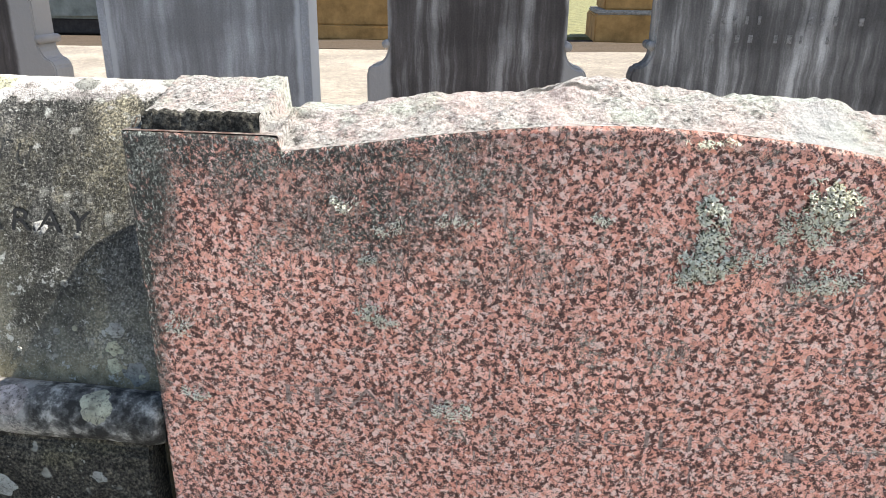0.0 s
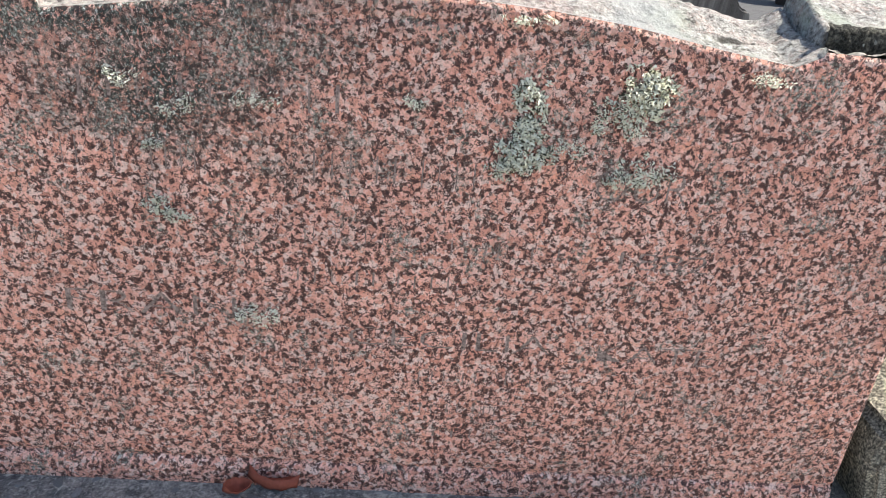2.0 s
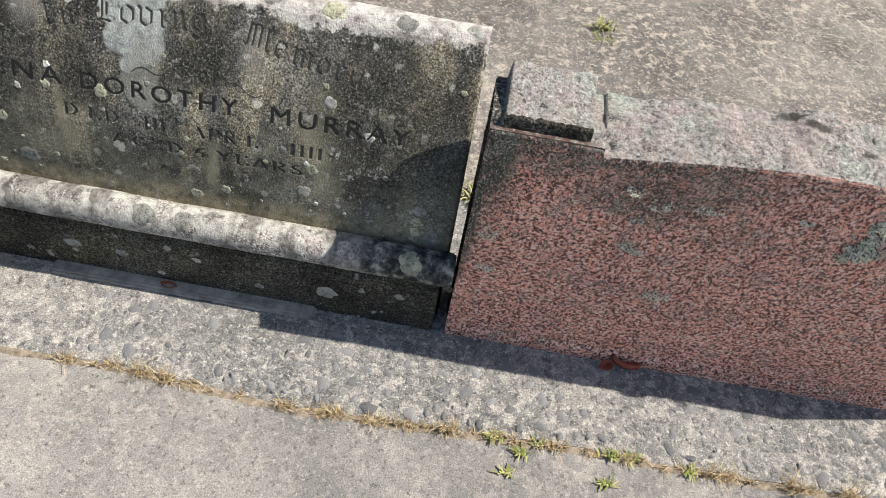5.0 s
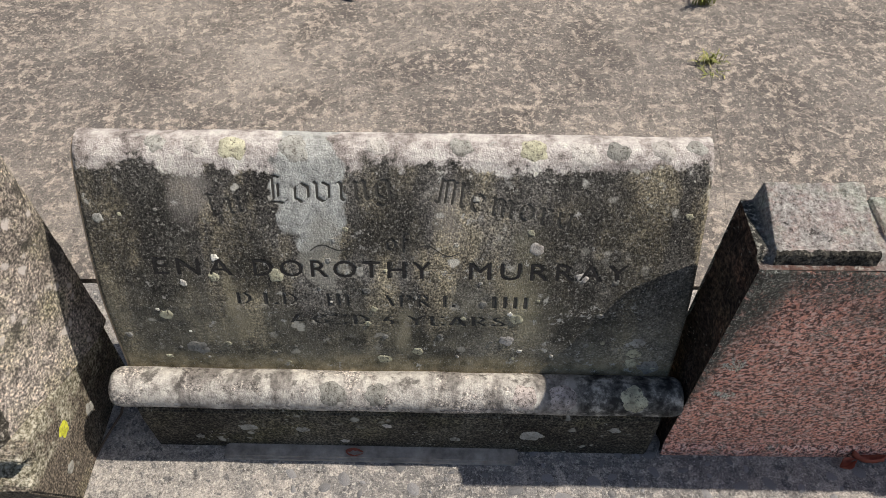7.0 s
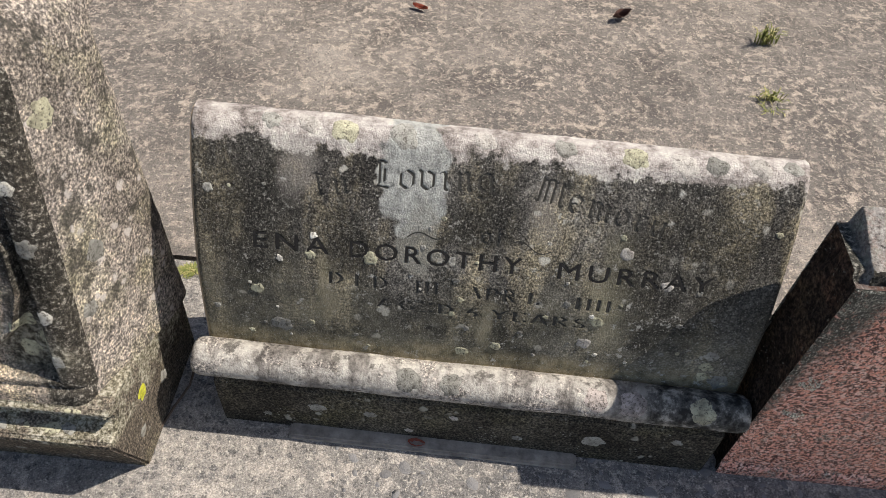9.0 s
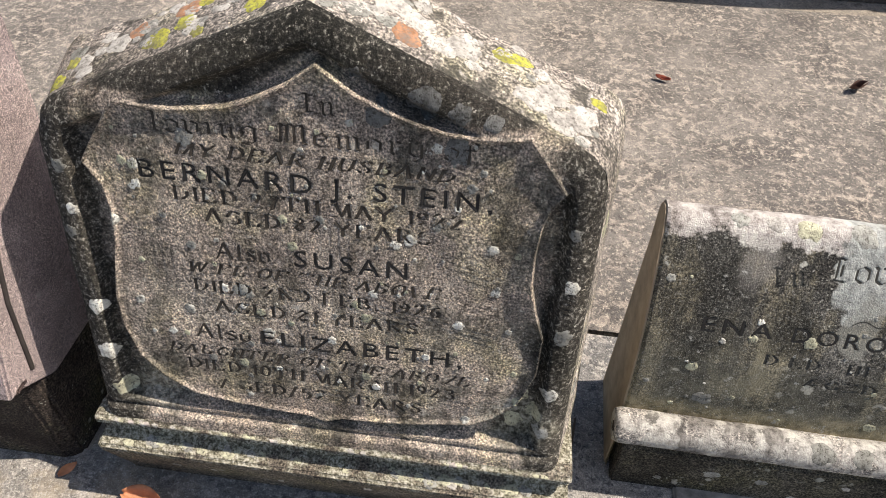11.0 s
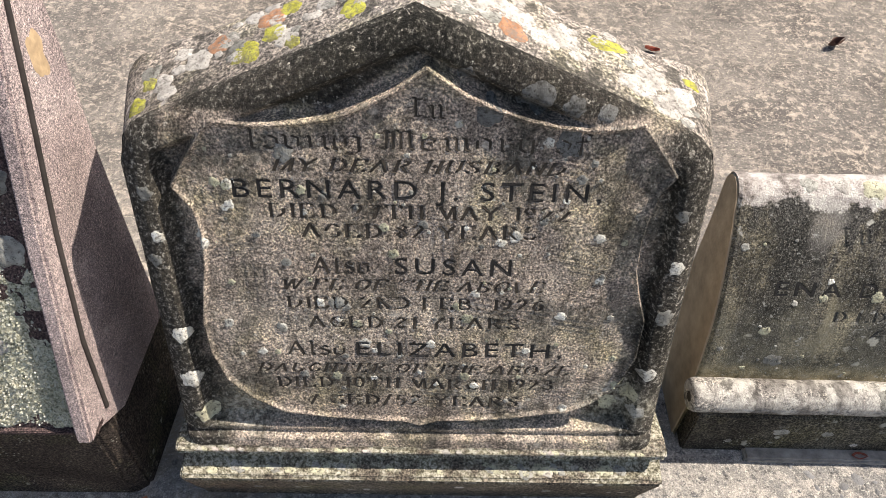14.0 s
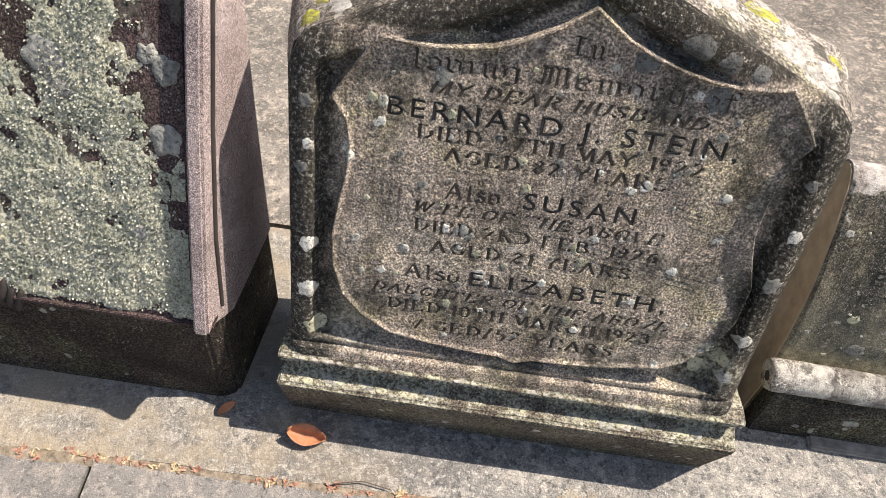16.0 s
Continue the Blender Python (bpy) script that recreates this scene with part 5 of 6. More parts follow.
for kind, q in per:
    i, j = (0, q) if kind == "l" else (q, nz - 1) if kind == "t" else (nx - 1, q)
    x, y, z = float(HX[i, j]), float(HY[i, j]), float(HZ[i, j])
    deep = float(np.interp(z, [0.25, 1.10], [0.37, 0.205]))
    for d in rowsd:
        soft = 0.014 * max(0.0, (d - 0.215) / (SH_D - 0.215)) ** 2
        bulge = 0.004 * math.sin(math.pi * d / SH_D) + 0.005 * fbm(x * 9, d * 9, z * 9) * min(1, d / 0.02)
        ux, uz = (-1, 0) if kind == "l" else (1, 0) if kind == "r" else (0, 1)
        depth = d / SH_D * deep
        splay = 0.17 * depth * (kind == "r") - 0.20 * depth * (kind == "l")
        if kind == "t":
            splay = 0.17 * depth * max(0.0, (q / nx - 0.90) / 0.10) - 0.20 * depth * max(0.0, (0.10 - q / nx) / 0.10)
        rise = 0.27 * depth * (1.0 if kind == "t" else max(0.0, (z - 0.85) / 0.12) if z > 0.85 else 0.0)
        verts.append((x + splay + ux * (bulge - soft), y + d / SH_D * (deep - y), z + min(rise, 0.27 * depth) + uz * (bulge - soft)))
faces = grid_faces(len(per), len(rowsd))
n0 = len(verts)
verts.append((0.53, 0.30, 0.6))
last = len(rowsd) - 1
faces += [((k + 1) * len(rowsd) + last, k * len(rowsd) + last, n0) for k in range(len(per) - 1)]
sh_cap = add_mesh("gable_and_sides", verts, faces, CAP_STONE, shield_stone, "lichen-spotted gable top and sides")
part("base", prism([(0.090, -0.07), (0.072, -0.01), (-0.032, 0.163), (-0.031, 0.174), (0.002, 0.189), (0.014, 0.198), (0.014, 0.222), (-0.012, 0.228), (-0.021, 0.239), (-0.015, 0.252), (0.02, 0.262), (0.375, 0.262), (0.43, -0.06)], -0.006, 1.074, "x", 0.006, 3), DAMP_SANDSTONE, shield_stone, "moulded sandstone base with damp front")
cap_tree, face_tree = tree_of(sh_cap), tree_of(sh_face)


def shield_depth(x, z):
    hit = face_tree.ray_cast(Vector((x, -1, z)), Vector((0, 1, 0)))
    return (hit[0].y if hit[0] else 0.003) - 0.0006


for k, line in enumerate(sh_lines):
    lead = k in (3, 7, 12)
    letters_part(line, shield_depth, LEAD if lead else WORN_CUT, shield_stone, "black lead letters" if lead else "weathered cut letters")
rnd = random.Random(21)


def on_gable(s, d, r, mt, seed, squash=0.8):
    z = SH_TOP(s)
    x = SH_L(z) + s * (SH_R(z) - SH_L(z))
    left = s < 0.495
    return crust(cap_tree, shield_stone, (x, d * 1.05, z + 0.27 * d), (0.30 if left else -0.30, 0.32, -0.90), r * 1.25, mt, seed, squash=squash)


for s, d, r, mt in ((0.03, 0.06, 0.022, LICHEN_YELLOW), (0.045, 0.10, 0.018, LICHEN_YELLOW), (0.075, 0.09, 0.020, LICHEN_WHITE), (0.13, 0.11, 0.030, LICHEN_WHITE), (0.165, 0.13, 0.026, LICHEN_ORANGE), (0.22, 0.075, 0.030, LICHEN_YELLOW), (0.265, 0.095, 0.024, LICHEN_YELLOW), (0.255, 0.14, 0.030, LICHEN_ORANGE),
                    (0.285, 0.15, 0.022, LICHEN_YELLOW), (0.30, 0.055, 0.016, LICHEN_YELLOW), (0.395, 0.075, 0.024, LICHEN_YELLOW), (0.455, 0.11, 0.024, LICHEN_YELLOW), (0.54, 0.13, 0.022, LICHEN_YELLOW), (0.61, 0.12, 0.034, LICHEN_WHITE), (0.66, 0.11, 0.028, LICHEN_WHITE), (0.645, 0.065, 0.026, LICHEN_ORANGE),
                    (0.70, 0.085, 0.026, LICHEN_WHITE), (0.735, 0.11, 0.030, LICHEN_WHITE), (0.79, 0.045, 0.034, LICHEN_ORANGE), (0.82, 0.05, 0.026, LICHEN_ORANGE), (0.755, 0.05, 0.026, LICHEN_WHITE), (0.80, 0.14, 0.022, LICHEN_YELLOW), (0.83, 0.15, 0.02, LICHEN_YELLOW), (0.86, 0.075, 0.034, LICHEN_WHITE), (0.89, 0.11, 0.030, LICHEN_WHITE), (0.91, 0.06, 0.030, LICHEN_WHITE), (0.945, 0.10, 0.028, LICHEN_WHITE), (0.955, 0.05, 0.022, LICHEN_GREY), (0.97, 0.15, 0.018, LICHEN_YELLOW), (0.56, 0.07, 0.022, LICHEN_WHITE), (0.52, 0.05, 0.020, LICHEN_GREY)):
    on_gable(s, d, r, mt, int(s * 1000 + d * 9000))
for k in range(80):
    on_gable(rnd.uniform(0.03, 0.97), rnd.uniform(0.01, 0.18), rnd.uniform(0.008, 0.022), rnd.choice([LICHEN_GREY, LICHEN_WHITE, LICHEN_WHITE]), 500 + k)
for k in range(110):
    crust(face_tree, shield_stone, (rnd.uniform(0.15, 0.92), 0, rnd.uniform(0.36, 1.02)), (0, 1, 0), rnd.choice([0.0035, 0.0045, 0.006, 0.008, 0.011]), rnd.choice([LICHEN_SPECK, LICHEN_GREY, LICHEN_SPECK, LICHEN_CREAM]), 700 + k)
for x, z, r, mt in ((0.62, 0.61, 0.014, LICHEN_CREAM), (0.60, 0.64, 0.012, LICHEN_CREAM), (0.37, 0.645, 0.018, LICHEN_GREY), (0.135, 0.78, 0.017, LICHEN_SPECK), (0.85, 0.80, 0.013, LICHEN_SPECK), (0.64, 1.035, 0.026, LICHEN_DIM), (0.715, 1.065, 0.034, LICHEN_DIM), (0.775, 1.05, 0.022, LICHEN_DIM), (0.83, 1.04, 0.018, LICHEN_DIM), (0.60, 1.10, 0.016, LICHEN_DIM), (0.94, 0.44, 0.020, LICHEN_CREAM), (0.97, 0.40, 0.022, LICHEN_CREAM), (0.93, 0.365, 0.024, LICHEN_CREAM), (0.99, 0.36, 0.02, LICHEN_GREY), (0.02, 0.62, 0.018, LICHEN_SPECK), (0.055, 0.88, 0.016, LICHEN_GREY), (0.06, 0.56, 0.022, LICHEN_SPECK), (0.058, 0.44, 0.026, LICHEN_SPECK), (0.075, 0.335, 0.026, LICHEN_CREAM), (0.06, 0.79, 0.014, LICHEN_SPECK), (0.36, 0.455, 0.012, LICHEN_CREAM), (0.42, 0.545, 0.014, LICHEN_SPECK), (0.48, 0.76, 0.012, LICHEN_CREAM), (0.70, 0.80, 0.014, LICHEN_SPECK), (0.26, 0.58, 0.013, LICHEN_SPECK), (0.80, 0.62, 0.013, LICHEN_SPECK), (0.20, 0.90, 0.012, LICHEN_SPECK), (0.62, 0.46, 0.012, LICHEN_CREAM), (0.74, 0.53, 0.010, LICHEN_SPECK), (0.03, 0.50, 0.02, LICHEN_SPECK), (0.045, 0.74, 0.016, LICHEN_GREY), (0.03, 0.36, 0.024, LICHEN_SPECK), (1.0, 0.62, 0.022, LICHEN_GREY), (0.995, 0.47, 0.02, LICHEN_SPECK), (1.0, 0.74, 0.018, LICHEN_SPECK), (0.99, 0.85, 0.014, LICHEN_GREY), (0.55, 0.545, 0.012, LICHEN_SPECK), (0.30, 0.96, 0.02, LICHEN_GREY), (0.775, 0.985, 0.028, LICHEN_DIM)):
    crust(face_tree, shield_stone, (x, 0, z), (0, 1, 0), r, mt, int(x * 811 + z * 1207))
for d, z, r, mt in ((0.10, 0.165, 0.021, LICHEN_BRIGHT), (0.06, 0.45, 0.02, LICHEN_GREY), (0.11, 0.55, 0.028, LICHEN_GREY), (0.07, 0.84, 0.03, LICHEN_CREAM)):
    crust(cap_tree, shield_stone, (1.16, d, max(z, 0.27)), (-1, 0, 0), r, mt, int(z * 997 + 5))

base_tree = tree_of([o for o in shield_stone.children if o.name.startswith("base")][0])
for k in range(40):
    x = rnd.uniform(0.03, 1.05)
    crust(base_tree, shield_stone, (x, rnd.uniform(-0.022, 0.0), 0.186), (0, 0.5, -0.87), rnd.uniform(0.008, 0.020), rnd.choice([LICHEN_WHITE, LICHEN_CREAM, LICHEN_CREAM, LICHEN_GREY]), 1900 + k, squash=0.7)
for k in range(26):
    crust(base_tree, shield_stone, (rnd.uniform(0.03, 1.05), -0.014, 0.245), (0, 0.8, -0.6), rnd.uniform(0.005, 0.012), rnd.choice([LICHEN_WHITE, LICHEN_CREAM, LICHEN_PINK]), 1960 + k, squash=0.6)
for d, z, r, mt in ((0.12, 0.17, 0.022, LICHEN_BRIGHT), (0.09, 0.08, 0.016, LICHEN_GREY), (0.22, 0.12, 0.02, LICHEN_GREY)):
    crust(base_tree, shield_stone, (1.074, d, z), (-1, 0, 0), r, mt, int(z * 733 + 9))
for x, z, r, mt in ((0.15, 0.08, 0.014, LICHEN_GREY), (0.62, 0.10, 0.012, LICHEN_WHITE), (0.83, 0.06, 0.013, LICHEN_GREY), (0.40, 0.05, 0.010, LICHEN_WHITE)):
    crust(base_tree, shield_stone, (x, 0, z), (0, 1, 0), r, mt, int(x * 733 + 19))


# ---- tall pink-grey headstone at the end of the walk ----
tall = thing("tapered_headstone", pose(-2.786, 1.102, 0.0, 0, 0, -5.0),
             "dark pink-grey tapered headstone overgrown with leafy lichen, on the concrete strip", "headstone", "front row of headstones")
TL = 1.22
body_prof = [(-0.030, 0.375), (-0.022, 0.40), (0.035, 0.56), (0.125, 0.80), (0.222, 1.03), (0.30, 1.20), (0.36, 1.30), (0.43, 1.30), (0.415, 1.03), (0.39, 0.80), (0.375, 0.50), (0.37, 0.30), (0.10, 0.30), (0.0, 0.372)]
panel_prof = [(d + 0.030, z) if k < 6 else (d, z) for k, (d, z) in enumerate(body_prof)]
panel_prof[0] = (0.0, 0.3755)
part("panel", prism(panel_prof[:-1], -TL, -0.024, "x", 0.003), PURPLE_STONE, tall, "dark sunk front panel")
tall_bm = prism(body_prof, -0.0235, 0.010, "x", 0.006)
for v in tall_bm.verts:
    if v.co.x > -0.1:
        v.co.x += 0.05 * max(0.0, v.co.y)
part("body", tall_bm, PINK_STONE, tall, "raised pink-grey stone margin and side")
# a raised margin and a bead down the corner
bead = [(0.055, 0.385), (0.092, 0.57), (0.172, 0.80), (0.264, 1.02), (0.335, 1.20)]
vs, fs = [], []
for d, z in bead:
    for a in range(8):
        vs.append((0.011 + 0.05 * d + 0.006 * math.cos(a * 0.785), d + 0.006 * math.sin(a * 0.785), z))
fs = grid_faces(5, 8)
add_mesh("corner_bead", vs, fs + [(k * 8 + 7, (k + 1) * 8 + 7, (k + 1) * 8, k * 8) for k in range(4)], BLACK_STONE, tall, "dark narrow bead along the corner")
part("base", prism([(-TL, 0.026), (-0.03, 0.030), (0.004, 0.055), (0.022, 0.37), (-0.1, 0.37), (-TL, 0.33)], -0.03, 0.374, "z", 0.008), DAMP_SHADED_BASE, tall, "damp stone base, its shade put into the dark colour")
# Ledge given the dark purple stone to paint a shadow line there.
part("ledge", prism([(-0.008, 0.372), (-0.008, 0.384), (0.03, 0.384), (0.03, 0.372)], -TL, 0.013, "x", 0.002), PURPLE_STONE, tall)
r = random.Random(77)
spots = []


def tall_front(z):
    return float(np.interp(z, [0.40, 0.56, 0.80, 1.03, 1.20], [-0.022, 0.035, 0.125, 0.222, 0.30]))


def growth(x, z):
    """How thickly the leafy lichen covers the panel: full low down, a band above, bare at the upper corner."""
    low = 1.0 - float(step(z, 0.66, 0.86))
    band = math.exp(-((x + 0.22) / 0.11) ** 2) * 0.95
    thin = 0.62 * float(step(-x, 0.27, 0.36))
    bare = 0.55 * float(step(x, -0.115, -0.06)) * float(step(z, 0.50, 0.70))
    return 0.30 * low + max(0.62 * low, band * (1 - low), thin) - bare - 0.22 + 0.62 * fbm(x * 13, z * 13, 2.0) + 0.35 * fbm(x * 45, z * 45, 5.0)


na, nb = 300, 300
verts = []
for a in range(na):
    x = -0.80 + 0.768 * a / (na - 1)
    for q in range(nb):
        z = 0.384 + 0.81 * q / (nb - 1)
        g = min(1.0, growth(x, z))
        lump = 0.5 + 0.5 * fbm(x * 95, z * 95, 8.0)
        verts.append((x, tall_front(z) + 0.0315 - max(-0.004, 0.008 * g * (0.45 + 0.8 * lump)), z))
_m = Mat("lichen_mat", 0.97, 0.08)
_c = _m.ramp(_m.noise(150, 5, 0.75), [(0.38, (0.15, 0.155, 0.115)), (0.46, (0.44, 0.445, 0.35)), (0.55, (0.64, 0.635, 0.53)), (0.66, (0.82, 0.805, 0.71))])
_c = _m.mix(0.7, _c, _m.ramp(_m.noise(9, 5), [(0.32, (0.62, 0.66, 0.60)), (0.5, (1.0, 1.0, 0.95)), (0.68, (1.25, 1.18, 1.05))]), "MULTIPLY")
_m.bump(_m.noise(170, 6, 0.8), 0.008, 0.9)
tagged(add_mesh("lichen_mat", verts, grid_faces(na, nb), _m.done(_c), tall, "thick grey-green lichen mat", True), kind="stuff")
for _ in range(36000):
    x, z = r.uniform(-0.78, -0.034), r.uniform(0.395, 1.15)
    g = growth(x, z) + 0.10
    if r.random() < g:
        spots.append((x, tall_front(z) + 0.0305 - r.uniform(0.002, 0.012) * max(0.25, min(1.0, g)), z))
v, f = flakes(spots, 0.0034, 78, (0, -0.80, 0.55), 0.55)
tagged(add_mesh("leafy_lichen", v, f, FLAKES_GREEN, tall, "grey-green leafy lichen growing over the face", False), kind="stuff")
tall_tree = tree_of([o for o in tall.children if o.name.startswith("panel")][0])
for x, z, rr, mt in ((-0.060, 0.958, 0.030, LICHEN_GREY), (-0.092, 0.985, 0.022, LICHEN_GREY), (-0.066, 0.818, 0.036, LICHEN_GREY), (-0.052, 0.75, 0.032, LICHEN_GREY), (-0.289, 0.952, 0.045, LICHEN_GREY), (-0.268, 0.89, 0.030, LICHEN_GREY), (-0.05, 0.52, 0.012, LICHEN_WHITE), (-0.131, 0.60, 0.02, LICHEN_WHITE)):
    crust(tall_tree, tall, (x, 0, z), (0, 1, -0.3), rr, mt, int(-x * 1000 + z * 100), lift=0.004)
tall_tree = tree_of([o for o in tall.children if o.name.startswith("body")][0])
crust(tall_tree, tall, (0, 0.34, 1.06), (-1, 0, 0), 0.03, make_plain("tan_chip", (0.45, 0.33, 0.2), 0.3, 40, 0.9), 5, "chipped_patch", squash=1.6)
for k in range(4):
    bm = bmesh.new()
    bmesh.ops.create_uvsphere(bm, u_segments=10, v_segments=8, radius=0.011)
    bmesh.ops.scale(bm, vec=(1, 1, 3.4), verts=bm.verts[:])
    bmesh.ops.transform(bm, matrix=pose(-0.475 + 0.017 * k, 0.0, 0.400 - 0.010 * k, -14, 18, 0), verts=bm.verts[:])
    part("carved_flute", bm, BLACK_STONE, tall, "dark carved flute", True)

# ---- low block beside the granite stone ----
low = thing("stone_block", pose(1.128, 0.902, 0.0, 0, 0, -6), "low tan stone grave block with worn damp side", "grave block", "front row of headstones")
_m, _c = make_old_stone("tan_block_stone", (0.12, 0.10, 0.075), (0.26, 0.235, 0.19), (0.38, 0.35, 0.29), (0.20, 0.17, 0.11), (0.45, 0.43, 0.38), 0.3, 240)
part("block", prism([(0, -0.02), (-0.03, 0.10), (-0.02, 0.16), (0.06, 0.215), (0.40, 0.24), (0.85, 0.24), (0.85, -0.02)], 0.0, 0.42, "y", 0.012, 3), _m.done(_c), low)


# ---- the row behind ----
MARGIN = make_runs("pale_margin_cement", (0.26, 0.26, 0.265), (0.40, 0.40, 0.41), (0.52, 0.52, 0.53))


def back_stone(name, x, y, yaw, body_w, base_w, foot_z, height, material, label, beads=True):
    ob = thing(name, pose(x, y, -0.02, -1, 0, yaw), label, "headstone", "row of headstones behind")
    h, b = body_w / 2, base_w / 2
    left = [(-b, 0.0), (-b, foot_z - 0.12), (-b + 0.02, foot_z - 0.085)]
    curve = [(-b + (b - h) * (0.3 + 0.7 * math.sin(a)), foot_z - 0.085 + 0.085 * (1 - math.cos(a))) for a in [0.25, 0.55, 0.85, 1.15, 1.45]]
    shoulder = [(-h, foot_z + 0.02), (-h, height - 0.25), (-h + 0.07, height - 0.12), (-h * 0.5, height - 0.03), (0, height)]
    side = left + curve + shoulder
    pts = side + [(-a, c) for a, c in reversed(side[:-1])]
    part("slab", prism(pts, 0.0, 0.16, "y", 0.012, 3), material, ob)
    if not beads:
        for s in (-1, 1):
            part("edge_margin", box(s * (h - 0.022) - 0.020, s * (h - 0.022) + 0.020, -0.006, 0.02, foot_z + 0.1, height - 0.3, 0.003), MARGIN, ob, "pale worn margin along the edge")
    if beads:
        for s in (-1, 1):
            bm = bmesh.new()
            bmesh.ops.create_cone(bm, segments=14, radius1=0.022, radius2=0.022, depth=0.17, cap_ends=True)
            bmesh.ops.bevel(bm, geom=bm.edges[:], offset=0.004, segments=2, affect="EDGES")
            bmesh.ops.transform(bm, matrix=pose(s * (h + 0.008), 0.08, foot_z + 0.016, 90, 0, 0), verts=bm.verts[:])
            part("scroll_bead", bm, material, ob, smooth=True)
    return ob


RUN = [("cement_headstone", -1.117, 3.82, -4, 1.085, 1.095, 0.16, 1.55, CEMENT_PALE, "pale grey rain-streaked cement headstone", False),
       ("dark_headstone", 0.243, 3.79, -4, 0.88, 1.10, 0.55, 1.6, CEMENT_DARK, "dark rain-streaked headstone with shaped foot", True),
       ("lettered_headstone", 1.655, 3.75, -4, 1.10, 1.29, 0.56, 1.65, CEMENT_MID, "dark headstone with pale streaked worn lettering", True),
       ("grey_headstone", -2.52, 3.86, -4, 1.10, 1.25, 0.55, 1.6, CEMENT_DARK, "grey headstone with pale edges and shaped foot", True)]
for name, x, y, yaw, bw, bs, fz, hh, mt, lab, bd in RUN:
    stone = back_stone(name, x, y, yaw, bw, bs, fz, hh, mt, lab, bd)
    if name == "lettered_headstone":
        letter = make_plain("silted_white_letter", (0.19, 0.18, 0.17), 0.5, 60)
        for row, zz, ww in ((0, 0.685, 0.86), (1, 0.60, 0.6)):
            q = random.Random(row)
            n = int(ww / 0.055)
            for k in range(n):
                if q.random() < 0.75:
                    x0 = -ww / 2 + ww * k / n + 0.01
                    part("worn_letter", box(x0, x0 + q.uniform(0.010, 0.024), -0.003, 0.01, zz, zz + q.uniform(0.034, 0.04), 0.001, 1), letter, stone, "illegible pale letter")

# ---- far graves ----
far = thing("sandstone_monument", pose(-0.94, 10.5, 0, 0, 0, -3), "ochre sandstone monument on a stepped plinth in the distance", "monument")
part("plinth", box(-1.1, 0.62, -0.1, 1.1, -0.03, 0.16, 0.02), OCHRE, far)
part("shaft", box(-1.0, 0.5, 0.0, 1.0, 0.16, 1.9, 0.02), OCHRE, far)
far = thing("sandstone_monument", pose(2.56, 10.6, 0, 0, 0, -3), "ochre sandstone monument with lighter moulded plinth in the distance", "monument")
part("plinth", box(-0.62, 0.9, -0.1, 1.1, -0.03, 0.34, 0.02), OCHRE, far)
part("plinth_cap", box(-0.60, 0.88, -0.08, 1.08, 0.34, 0.40, 0.02), MORTAR, far, "pale lichened moulding")
part("shaft", box(-0.5, 0.78, 0.0, 1.0, 0.40, 2.0, 0.02), OCHRE, far)
far = thing("grave_kerb_block", pose(-5.40, 10.9, 0, 0, 0, -3), "grey-green mossy stone grave surround in the distance", "grave surround")
part("coping", box(-2.2, 1.4, -0.05, 1.2, 0.18, 0.85, 0.04), GREEN_STONE, far)
part("footing", box(-2.2, 1.4, 0.0, 1.2, -0.03, 0.18, 0.02), BLACK_STONE, far, "dark footing band")


def boulder(name, m, size, material, label, seed):
    bm = bmesh.new()
    bmesh.ops.create_icosphere(bm, subdivisions=4, radius=1)
    for v in bm.verts:
        d = 1 + 0.22 * fbm(v.co.x * 1.4, v.co.y * 1.4, v.co.z * 1.4 + seed) + 0.05 * fbm(v.co.x * 6, v.co.y * 6, v.co.z * 6)
        v.co = Vector((v.co.x * size[0], v.co.y * size[1], max(v.co.z, -0.55) * size[2])) * d
    bmesh.ops.translate(bm, vec=(0, 0, size[2] * 0.5), verts=bm.verts[:])
    ob = part(name, bm, material, None, "", True)
    ob.matrix_world = m
    return tagged(ob, label, "rock")


boulder("rock_memorial", pose(6.18, 9.3, 0, 0, 0, 10), (0.50, 0.4, 0.9), BLACK_STONE, "dark rough rock memorial on the shaded ground", 3)
boulder("pale_rock_memorial", pose(7.48, 9.3, 0, 0, 0, -20), (0.52, 0.4, 0.8), LICHEN_GREY, "pale rough rock memorial on the shaded ground", 8)


# ---- leaves, twigs, weeds ----
def leaf(name, m, length, width, curl, material, label):
    verts, n = [], 14
    for k in range(n + 1):
        t = k / n
        w = width * math.sin(math.pi * min(1, t * 0.94 + 0.03)) ** 0.8 * (1 - 0.25 * t) / 2
        for j in range(5):
            s = (j - 2) / 2
            verts.append((length * (t - 0.5), w * s, 0.003 + curl * (s * s) * width + curl * 0.9 * length * (t - 0.5) ** 2 + 0.0012 * math.sin(t * 21 + j)))
    me = bpy.data.meshes.new(name)
    me.from_pydata(verts, [], grid_faces(n + 1, 5))
    me.materials.append(material)
    me.polygons.foreach_set("use_smooth", [True] * len(me.polygons))
    ob = new(name, me)
    sol = ob.modifiers.new("thick", "SOLIDIFY")
    sol.thickness = 0.0008
    ob.matrix_world = m
    return tagged(ob, label, "leaf", "fallen leaves")


